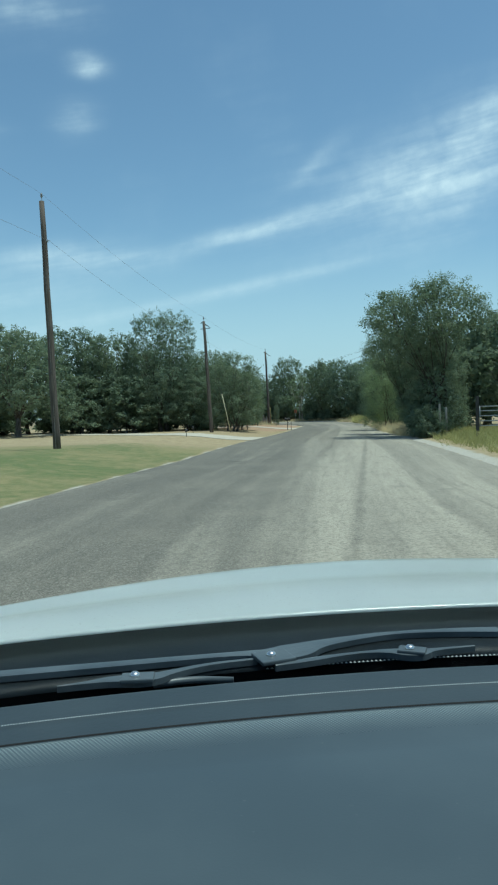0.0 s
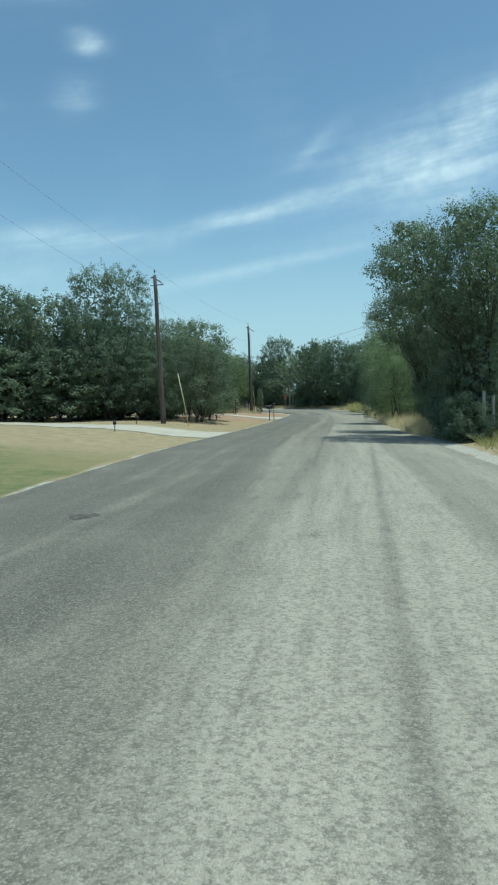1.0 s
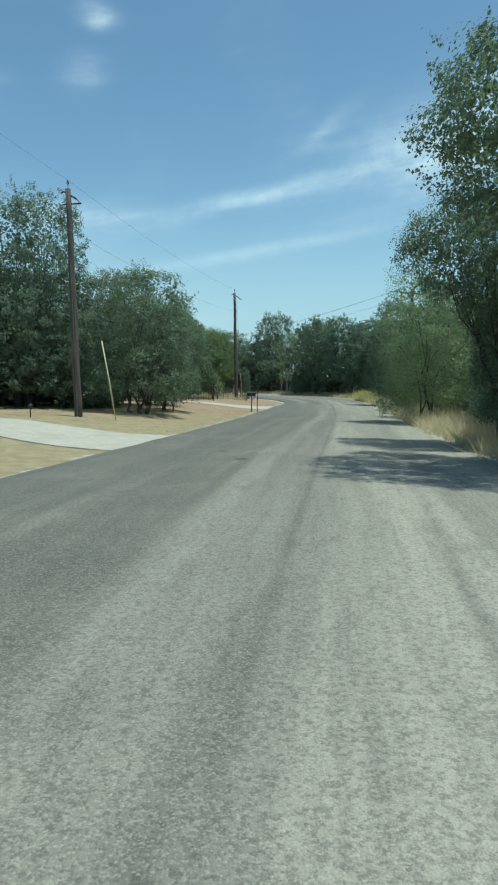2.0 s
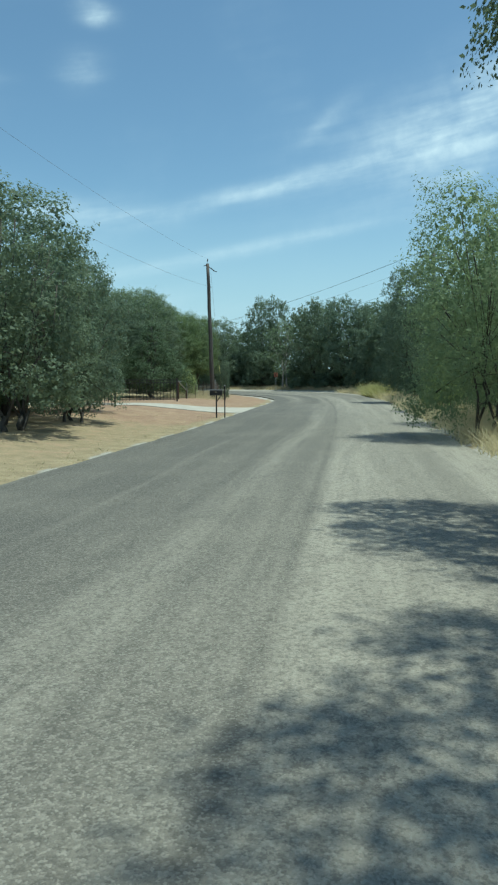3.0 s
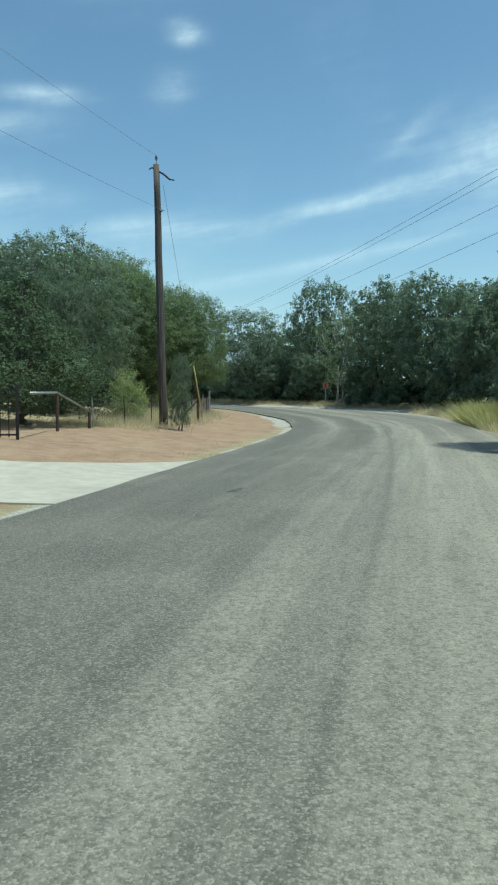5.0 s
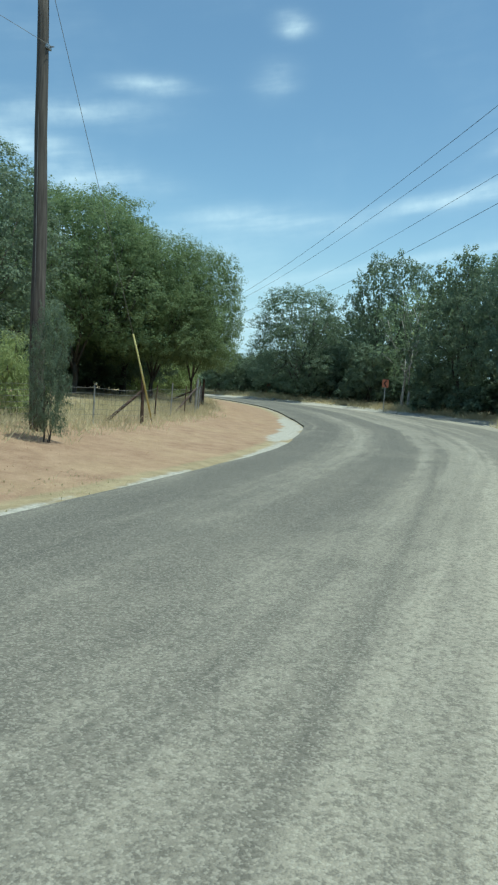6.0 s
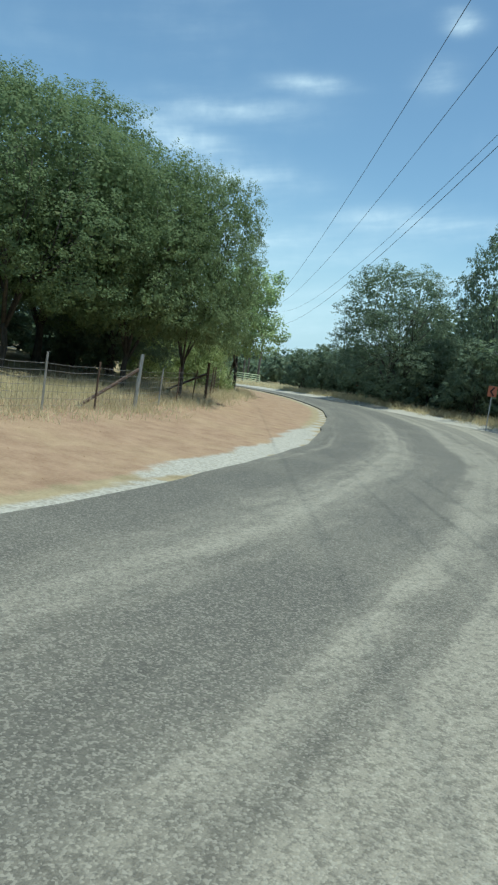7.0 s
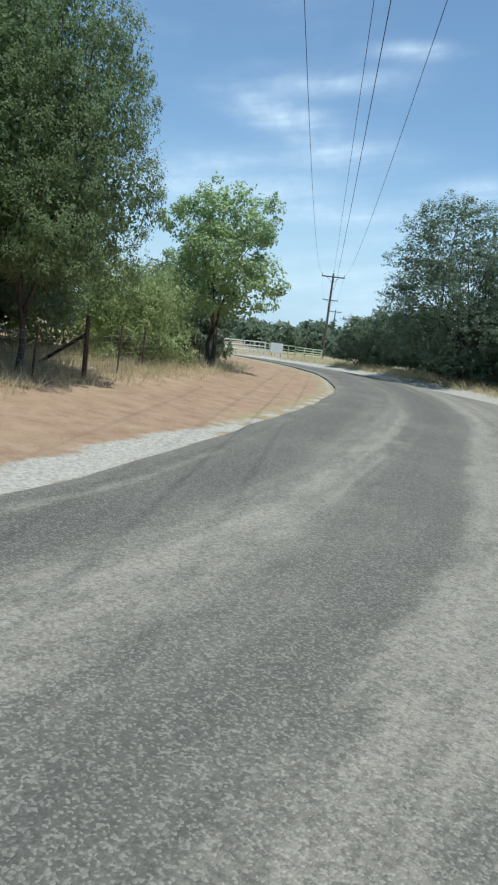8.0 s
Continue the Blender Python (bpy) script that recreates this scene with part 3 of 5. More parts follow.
def crown(rng, lobes, twigs, leaves, size, slim=0.45, hang=0.15, length=0.6, inside=0.35, fill=420, level=0.6, folded=False):
    """Leaves in tufts on rounded lobes (x, y, z, radius, flattening), their faces turned out to the light, with leafy twigs and a dense inside."""
    at_all, way_all, face_all, deep, outer = [], [], [], [], []
    for j, (x, y, z, r, fl) in enumerate(lobes):              # the open directions of each lobe
        d = unit(rng.normal(size=(900, 3)))
        d = d[d[:, 2] > -0.8]
        outer.append(d[exposed(np.array([x, y, z]) + d * r * 0.95 * np.array([1, 1, fl]), j, lobes)])
    area = np.array([l[3] ** 2 * (len(d) / 900 + 0.02) for l, d in zip(lobes, outer)])
    share = np.maximum(3, twigs * area / area.sum()).astype(int)
    inner = np.maximum(1, fill * area / area.sum()).astype(int)
    for (x, y, z, r, fl), k, kd, open_way in zip(lobes, share, inner, outer):
        if len(open_way) < 4:
            continue
        flat, mid = np.array([1, 1, fl]), np.array([x, y, z])
        m = max(4, k // 5)                                   # tufts on the lobe
        d = unit(open_way[rng.integers(0, len(open_way), m)] + rng.normal(scale=0.05, size=(m, 3)))
        rad = r * np.where(rng.random(m) < inside * 0.5, rng.uniform(0.55, 0.86, m), rng.uniform(0.84, 1.05, m)) * (1 + 0.12 * np.sin(5 * d[:, 0] + x * 3) * np.sin(4 * d[:, 1] + y * 2))
        root = mid + d * rad[:, None] * flat
        tuft = length * rng.uniform(0.5, 1.0, m)
        n = k * leaves
        i = rng.integers(0, m, n)
        o = unit(rng.normal(size=(n, 3))) * (rng.random(n) ** 0.4)[:, None]
        at = root[i] + o * tuft[i][:, None] * np.array([1, 1, 0.75])
        twiggy = rng.random(m) < 0.22                         # some tufts send out a leafy twig
        sprig = twiggy[i] & (rng.random(n) < 0.32)
        grow = unit(d * 0.6 + rng.normal(scale=0.25, size=(m, 3)) + np.array([0, 0, 0.75 - 2 * hang]))[i]
        at = np.where(sprig[:, None], root[i] + grow * (tuft[i] * (0.3 + 1.1 * rng.random(n)))[:, None] + rng.normal(scale=0.03, size=(n, 3)), at)
        at[:, 2] -= hang * 0.25 * np.abs(o[:, 2]) * tuft[i]
        face = unit(0.5 * o + 0.55 * d[i] + np.array([0, 0, level]) + rng.normal(scale=0.42, size=(n, 3)))
        way = unit(np.cross(face, rng.normal(size=(n, 3))) - np.array([0, 0, hang * 0.5]))
        at_all.append(at), way_all.append(way), face_all.append(face)
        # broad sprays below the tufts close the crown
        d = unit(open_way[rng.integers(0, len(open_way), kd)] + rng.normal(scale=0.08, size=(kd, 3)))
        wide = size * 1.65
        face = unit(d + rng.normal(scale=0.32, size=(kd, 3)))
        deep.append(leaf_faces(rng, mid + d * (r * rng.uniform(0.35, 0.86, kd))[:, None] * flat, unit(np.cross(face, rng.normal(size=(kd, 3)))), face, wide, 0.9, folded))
    at, way, face = np.concatenate(at_all), np.concatenate(way_all), np.concatenate(face_all)
    return np.concatenate([leaf_faces(rng, at, way, face, size, slim, folded)] + deep)


def limbs(rng, lobes, base_r, fork, trunks=1, spread_r=0.0, twig=0.02):
    """A tapered trunk that forks towards the lobes."""
    bms = []
    feet = [(spread_r * math.cos(k * 2.1), spread_r * math.sin(k * 2.1)) for k in range(trunks)] if trunks > 1 else [(0, 0)]
    for i, (fx, fy) in enumerate(feet):
        mine = [l for j, l in enumerate(lobes) if j % len(feet) == i]
        top = Vector((np.mean([l[0] for l in mine]) * 0.35 + fx, np.mean([l[1] for l in mine]) * 0.35 + fy, fork))
        mid = Vector((fx, fy, 0)).lerp(top, 0.5) + Vector(rng.normal(scale=0.10, size=3))
        bms.append(tube([(fx * 0.9, fy * 0.9, -0.3), (fx, fy, 0.05), mid, top], [base_r * 1.5, base_r * 1.12, base_r * 0.85, base_r * 0.7], 8))
        boughs = max(2, min(5, len(mine) // 5))
        for g in range(boughs):                              # lobes of one side share a bough
            near = [l for l in mine if int((math.atan2(l[1], l[0]) / (2 * math.pi) % 1.0) * boughs) == g]
            if not near:
                continue
            mean = Vector(np.mean([l[:3] for l in near], axis=0))
            start = Vector((fx, fy, 0)).lerp(top, rng.uniform(0.75, 1.0))
            knee = start.lerp(mean, 0.3) + Vector(rng.normal(scale=0.12, size=3))
            hub = start.lerp(mean, 0.62) + Vector(rng.normal(scale=0.15, size=3))
            r1 = base_r * rng.uniform(0.42, 0.55)
            bms.append(tube([start - Vector((0, 0, 0.12)), knee, hub], [r1, r1 * 0.75, r1 * 0.5], 6))
            for l in near:
                end = Vector(l[:3])
                root = knee.lerp(hub, rng.uniform(0.2, 1.0))
                m1 = root.lerp(end, 0.5) + Vector(rng.normal(scale=0.14 * l[3], size=3))
                r0 = r1 * rng.uniform(0.28, 0.4)
                bms.append(tube([root, m1, end], [r0, r0 * 0.6, twig], 5))
                e2 = end + Vector(np.clip(rng.normal(scale=0.4, size=3), -0.5, 0.5) * l[3])
                bms.append(tube([m1, m1.lerp(e2, 0.5) + Vector(rng.normal(scale=0.08, size=3)), e2], [r0 * 0.4, r0 * 0.25, twig * 0.5], 4))
    return join(*bms)


def lobe_cloud(rng, h, r, n, low, shape="round"):
    """Lobes that fill a crown of height h and radius r above the height low."""
    out = []
    for i in range(n):
        f = (i + 0.5) / n
        z = low + (h - low) * (0.12 + 0.78 * f)
        if shape == "cone":
            w = r * (1.0 - 0.86 * f) + 0.12
        elif shape == "flat":
            w = r * math.sqrt(max(0.05, 1 - (max(0, f - 0.35) / 0.72) ** 2))
        elif shape == "vase":
            w = r * min(1.0, max(0.30, 2.2 * (f - 0.30))) * math.sqrt(max(0.12, 1 - (max(0.0, f - 0.55) / 0.55) ** 2))
        else:
            w = r * math.sqrt(max(0.06, 1 - ((f - 0.42) / 0.66) ** 2))
        a = i * 2.399 + rng.uniform(-0.5, 0.5)
        rr = w * rng.uniform(0.45, 0.72) if shape != "cone" else w * rng.uniform(0.3, 0.55)
        lr = r * rng.uniform(0.30, 0.46) if shape != "cone" else max(0.25, w * 0.55)
        if shape == "vase":
            lr = max(0.16 * r, w * rng.uniform(0.32, 0.46))
        out.append((rr * math.cos(a), rr * math.sin(a), z, lr, rng.uniform(0.72, 0.98)))
    return out


KINDS = {}


def tree_kind(key, name, seed, h, r, low, n, twigs, leaves, size, mat, shape="round", base_r=0.16, fork=1.4, trunks=1, spread_r=0.0, slim=0.72, hang=0.15, length=0.6, inside=0.35, bark=None, fill=900, level=0.6, folded=False):
    rng = np.random.default_rng(seed)
    lobes = lobe_cloud(rng, h, r, n, low, shape)
    if shape == "cone":
        lobes = lobes + [(0, 0, low + (h - low) * f, 0.4 * r * (1.1 - f), 1.3) for f in (0.15, 0.4, 0.65, 0.88)]
    root = new(name)
    part("trunk", limbs(rng, lobes, base_r, fork, trunks, spread_r), bark or M_BARK, root, smooth=True)
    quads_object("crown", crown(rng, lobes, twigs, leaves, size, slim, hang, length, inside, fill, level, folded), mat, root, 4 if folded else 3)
    KINDS[key] = [root, h, r, False]


# wood-edge trees seen from farther off have coarser foliage
tree_kind("oak1", "oak_tree", 11, 9.0, 3.8, 1.0, 26, 2600, 10, 0.125, M_OAK, base_r=0.20, fork=1.7, length=0.40, fill=5000)
tree_kind("oak2", "oak_tree", 12, 9.0, 3.6, 0.8, 28, 2600, 10, 0.125, M_OAK, base_r=0.18, fork=1.5, trunks=2, spread_r=0.3, length=0.40, fill=5000)
tree_kind("oak3", "oak_tree", 13, 9.0, 4.4, 1.6, 26, 2600, 10, 0.13, M_OAK, "flat", base_r=0.24, fork=1.8, length=0.40, fill=5000)
tree_kind("oak4", "oak_tree", 14, 9.0, 3.8, 0.3, 44, 5600, 10, 0.085, M_OAK, base_r=0.20, fork=1.3, trunks=2, spread_r=0.35, length=0.34, fill=10000)
tree_kind("oak5", "oak_tree", 15, 9.0, 3.8, 0.5, 44, 5600, 10, 0.085, M_OAK, base_r=0.20, fork=1.7, length=0.34, fill=10000)
tree_kind("oak6", "oak_tree", 16, 9.0, 3.8, 0.3, 22, 1000, 9, 0.22, M_OAK, base_r=0.20, fork=1.4, length=0.5, fill=2000)
tree_kind("oak7", "oak_tree", 17, 9.0, 3.6, 0.2, 24, 1000, 9, 0.22, M_OAK, base_r=0.18, fork=1.2, trunks=2, spread_r=0.3, length=0.5, fill=2000)
tree_kind("brush1", "brush_tree", 21, 6.0, 2.6, 0.15, 20, 1300, 10, 0.16, M_OAK, base_r=0.09, fork=0.6, trunks=4, spread_r=0.35, length=0.40, fill=1800)
tree_kind("brush2", "brush_tree", 22, 6.0, 2.4, 0.1, 22, 1300, 10, 0.155, M_OAK, base_r=0.08, fork=0.5, trunks=3, spread_r=0.4, length=0.45, fill=1800)
tree_kind("brush3", "brush_tree", 23, 6.0, 2.4, 0.05, 30, 2900, 10, 0.075, M_OAK, base_r=0.08, fork=0.4, trunks=4, spread_r=0.35, length=0.34, fill=3200)
tree_kind("brush4", "brush_tree", 24, 6.0, 2.4, 0.05, 32, 2900, 10, 0.075, M_OAK, base_r=0.07, fork=0.4, trunks=3, spread_r=0.4, length=0.38, fill=3200)
tree_kind("mesq1", "mesquite_tree", 31, 6.0, 2.3, 0.3, 22, 2400, 10, 0.082, M_MESQUITE, base_r=0.07, fork=0.7, trunks=3, spread_r=0.3, slim=0.4, hang=0.4, length=0.7, fill=1300, level=0.45, folded=True)
tree_kind("mesq2", "mesquite_tree", 32, 6.0, 2.1, 0.2, 26, 3000, 10, 0.082, M_MESQUITE, base_r=0.07, fork=0.6, trunks=2, spread_r=0.25, slim=0.4, hang=0.3, length=0.5, fill=1800, level=0.45, folded=True)
tree_kind("cedar1", "cedar_tree", 41, 5.0, 2.1, 0.4, 32, 2600, 11, 0.075, M_CEDAR, "cone", base_r=0.12, fork=0.6, slim=0.4, length=0.42, inside=0.5, fill=3500)
tree_kind("elm1", "elm_tree", 51, 6.5, 2.3, 1.7, 24, 1500, 14, 0.115, M_ELM, base_r=0.10, fork=1.6, trunks=2, spread_r=0.15, length=0.45, inside=0.12, fill=600, level=0.35, folded=True)
tree_kind("bush1", "bush", 61, 2.4, 1.7, 0.05, 16, 1000, 11, 0.11, M_BUSH, base_r=0.03, fork=0.3, trunks=4, spread_r=0.3, slim=0.4, length=0.45, fill=700, level=0.35)
tree_kind("bush2", "bush", 62, 2.4, 1.7, 0.05, 14, 440, 9, 0.21, M_OAK, base_r=0.04, fork=0.3, trunks=4, spread_r=0.3, length=0.45, fill=400)
tree_kind("bush3", "bush", 63, 2.4, 1.7, 0.0, 16, 900, 10, 0.12, M_OAK, base_r=0.03, fork=0.3, trunks=4, spread_r=0.3, length=0.4, fill=600)
tree_kind("oak8", "oak_tree", 18, 9.0, 4.0, 2.1, 48, 7800, 10, 0.075, M_HACKBERRY, "flat", base_r=0.13, fork=1.7, length=0.36, fill=15000)
tree_kind("oak9", "oak_tree", 19, 9.0, 3.8, 0.3, 46, 4300, 10, 0.085, M_OAK, "vase", base_r=0.20, fork=1.7, trunks=2, spread_r=0.3, slim=0.62, hang=0.0, length=0.46, fill=7000, folded=True)
tree_kind("bare1", "bare_tree", 71, 8.0, 2.4, 1.5, 18, 170, 12, 0.15, M_MESQUITE, base_r=0.11, fork=1.6, trunks=2, spread_r=0.3, length=0.9, bark=M_GREYWOOD, fill=30)

LABELS = {"oak": ("dark green spreading live oak in the roadside woods", "oak tree"), "bru": ("dense dark green brush tree at the wood's edge", "tree"),
          "mes": ("wispy light green mesquite beside the dry verge", "mesquite tree"), "ced": ("dark conical cedar tree behind the wire fence", "cedar tree"),
          "elm": ("airy bright green young elm by the fence", "elm tree"), "bus": ("low leafy bush growing at the wood's edge", "bush"), "bar": ("grey half-bare tree with pale branches", "tree")}


def plant(key, x, y, h, r, rz=0.0, label="", lean=0.0):
    root, h0, r0, used = KINDS[key]
    m = Matrix.Translation((x, y, ground_z(x, y) - 0.05)) @ Euler((radians(lean), 0, radians(rz))).to_matrix().to_4x4() @ Matrix.Diagonal((r / r0, r / r0, h / h0, 1))
    if not used:
        root.matrix_basis = m
        KINDS[key][3] = True
        ob = root
    else:
        ob = copy_thing(root, Matrix())
        ob.matrix_basis = m
    text, cat = LABELS[key[:3]]
    return tagged(ob, label or text, cat, "roadside trees")


# kind, x, y, height, crown radius, turn
TREES = [
    # woods behind the lawn
    ("oak3", -17.6, 53, 8.0, 4.4, 0), ("oak6", -25.5, 58, 9.0, 4.6, 40), ("oak2", -15.8, 63, 9.4, 3.7, 80), ("oak1", -12.4, 61, 8.4, 3.3, 200), ("oak4", -7.7, 60.5, 9.9, 3.7, 20),
    ("oak6", -21, 66, 9.2, 4.4, 130), ("oak7", -31, 62, 9.4, 5.0, 10), ("brush3", -5.4, 60.0, 4.6, 2.6, 0), ("brush2", -10, 58.3, 4.6, 2.6, 60), ("brush1", -14.0, 58.5, 4.8, 2.7, 150),
    ("brush2", -21.5, 58.5, 4.6, 2.8, 220), ("brush1", -27.5, 55, 4.4, 2.8, 320), ("oak7", -34, 56, 6.5, 4.2, 100),
    ("bush2", -29, 68, 3.0, 3.6, 0), ("bush2", -23.5, 62.5, 2.8, 3.2, 70), ("bush2", -18.5, 69.5, 2.8, 3.4, 140), ("bush2", -13, 66.5, 2.8, 3.2, 210), ("bush2", -9.5, 64.0, 2.6, 2.8, 280), ("bush2", -6.0, 65.0, 2.6, 2.6, 20), ("bush2", -34, 66, 3.0, 3.6, 50),
    # by the guy wire of the second pole
    ("brush3", -1.7, 57.6, 6.3, 2.7, 40), ("brush4", -0.9, 61.2, 5.2, 1.8, 110), ("oak5", -3.8, 63.5, 7.0, 2.8, 250), ("brush4", -1.9, 66.6, 6.0, 1.8, 200), ("brush4", -5.4, 67.6, 5.6, 2.3, 290),
    ("oak2", -10.0, 69.0, 8.0, 3.4, 310),
    ("bush3", -4.4, 60.8, 1.5, 1.6, 240),
    # behind the gate and the pipe rail
    ("cedar1", -1.8, 84.6, 5.1, 2.5, 0), ("bush1", -0.1, 89.9, 1.7, 0.8, 60), ("cedar1", -5.2, 83.2, 5.0, 2.3, 90), ("oak4", -3.0, 90.2, 5.2, 1.6, 30), ("oak5", -3.9, 92.6, 7.4, 3.2, 70), ("oak6", -8.6, 89.5, 6.8, 4.0, 10),
    ("brush3", 2.7, 86.6, 2.6, 0.42, 15), ("oak6", -12, 95, 8.0, 4.2, 160), ("oak7", -14, 84, 7.0, 4.4, 220), ("oak7", -20, 90, 8.0, 4.6, 100),
    # big trees inside the bend
    ("oak8", -4.6, 101.6, 7.6, 4.0, 200), ("oak8", -2.3, 104.6, 7.0, 3.2, 20), ("bush2", -6.8, 108.2, 2.4, 2.0, 180), ("oak8", -6.4, 105.2, 8.8, 4.5, 140), ("oak8", -0.75, 105.4, 6.9, 2.15, 260), ("oak5", -5.0, 107.6, 7.8, 3.0, 30), ("oak2", -9.5, 100, 9.0, 4.2, 300),
    ("oak1", -10.5, 110, 7.4, 4.0, 60), ("elm1", -4.35, 116.6, 5.95, 2.1, 0), ("bush1", -6.2, 114.4, 2.6, 1.9, 40), ("bush1", -3.5, 111.6, 2.3, 1.3, 140), ("bush1", -4.3, 113.3, 2.5, 1.4, 240), ("bush1", -5.6, 110.6, 2.8, 1.7, 300), ("bush1", -9.6, 118.8, 2.4, 1.8, 240), ("bush2", -7.6, 120.5, 2.2, 1.2, 30),
    ("oak7", -15, 118, 6.5, 3.6, 200), ("oak7", -14, 127, 4.6, 2.8, 80), ("bush2", -10.5, 104.5, 2.0, 2.6, 150), ("bush2", -13.5, 99.5, 2.2, 3.0, 200),
    ("bush2", -14.5, 110.5, 2.2, 3.0, 250), ("bush2", -11.5, 90, 2.0, 2.6, 20), ("bush2", -18, 104, 2.4, 3.4, 60),
    # right side of the road
    ("bush3", 9.4, 38.6, 1.5, 1.2, 0), ("bush3", 10.0, 40.6, 2.0, 1.6, 90), ("bush3", 12.0, 50.4, 1.8, 1.5, 180), ("bush3", 13.2, 54.6, 1.7, 1.4, 270),
    ("brush3", 12.4, 48.6, 4.6, 1.8, 210), ("oak6", 15.4, 51.2, 8.0, 3.2, 330), ("brush4", 13.1, 52.6, 5.2, 2.0, 20),
    ("mesq2", 10.7, 57.3, 6.4, 2.2, 0), ("mesq1", 12.5, 62.6, 6.2, 2.1, 60), ("mesq1", 12.6, 59.6, 5.2, 1.7, 250), ("mesq1", 15.0, 65.6, 5.8, 1.9, 190), ("brush3", 14.3, 71.6, 6.0, 2.2, 280), ("brush4", 15.3, 77.0, 5.6, 2.0, 10), ("bush1", 12.1, 67.4, 2.3, 0.9, 20),
    ("oak4", 14.8, 83.4, 8.2, 2.7, 220), ("mesq2", 17.5, 89.5, 6.4, 2.3, 120), ("brush1", 18.4, 95.5, 6.8, 2.5, 350), ("oak1", 19.3, 103.0, 7.8, 2.7, 50), ("brush2", 17.6, 108.5, 7.4, 2.7, 170),
    ("oak6", 17.5, 48, 8.5, 4.2, 40), ("oak7", 19, 58, 8.0, 4.0, 140), ("oak7", 20, 70, 8.2, 4.0, 230), ("oak6", 22, 84, 8.6, 4.4, 320), ("oak7", 24.5, 98, 9.0, 4.4, 30), ("oak6", 18.6, 37.5, 6.0, 3.0, 75),
    ("bush2", 12.4, 47.6, 1.8, 1.6, 0), ("bush2", 14.0, 58.6, 1.6, 1.5, 60), ("bush2", 15.2, 68.6, 1.7, 1.5, 120), ("bush2", 15.0, 73.6, 1.8, 1.6, 180), ("bush2", 16.2, 79.6, 1.9, 1.7, 240), ("bush2", 17.2, 86.2, 1.9, 1.8, 300),
    ("bush2", 17.8, 92.4, 2.0, 1.8, 30), ("bush2", 18.8, 99.2, 2.0, 1.8, 90), ("bush2", 18.0, 105.4, 2.2, 1.9, 150),
    # far wall of the bend
    ("oak1", 14.9, 117.4, 9.7, 3.7, 300), ("oak2", 11.8, 122.8, 10.4, 3.6, 130), ("brush1", 16.4, 112.8, 6.2, 2.3, 90), ("bare1", 8.2, 125.8, 8.4, 2.6, 0), ("oak3", 6.4, 131.4, 11.2, 3.4, 110), ("brush2", 10.0, 124.4, 3.4, 1.6, 200), ("brush1", 5.6, 128.4, 4.6, 2.2, 20),
    ("oak4", -0.7, 133.4, 8.9, 4.7, 260), ("brush2", 2.6, 131.6, 4.4, 2.0, 70), ("brush1", -4.2, 139.2, 4.3, 2.7, 300), ("brush2", -7.6, 140.8, 3.8, 2.0, 160), ("brush2", -0.6, 137.0, 4.2, 2.4, 10),
    ("oak6", 20, 113, 9.4, 4.0, 90), ("oak7", 19, 124, 10, 4.4, 180), ("oak6", 12, 132, 10, 4.6, 270), ("oak6", 6, 141, 9, 4.4, 10), ("bush2", 13.4, 120.2, 2.0, 1.7, 10), ("bush2", 15.8, 115.0, 2.2, 1.8, 70), ("bush2", 8.0, 128.6, 2.2, 2.0, 130),
    ("brush1", 14.8, 121.6, 4.0, 2.2, 30), ("brush2", 16.9, 118.4, 4.2, 2.2, 130),
    ("bush2", 3.4, 134.2, 2.2, 2.2, 190), ("bush2", 11.4, 126.6, 2.2, 2.0, 250), ("oak7", 1, 143, 8, 4.4, 50), ("bush2", 0.6, 132.6, 1.8, 1.6, 0), ("bush2", 9.8, 122.4, 1.6, 1.2, 40), ("bush2", 12.2, 120.4, 1.8, 1.4, 100), ("bush2", 4.2, 130.4, 2.0, 1.6, 160), ("bush2", -2.4, 137.4, 1.8, 1.6, 220), ("brush1", -10.4, 143.2, 3.6, 2.0, 40), ("brush2", -6.0, 142.5, 3.8, 2.2, 300),
]
for key, x, y, h, r, rz in TREES:
    plant(key, x, y, h, r, rz)
plant("oak9", 10.1, 46.2, 7.2, 2.7, -60.0, "dark green oak spreading over the road's edge", 6.0)
plant("brush3", 10.2, 41.8, 5.2, 1.7, 300.0)
plant("brush4", 11.4, 43.6, 5.0, 1.9, 30.0)
plant("oak9", 10.55, 40.0, 9.0, 3.7, -90.0, "tall dark oak leaning out over the road", 9.0)


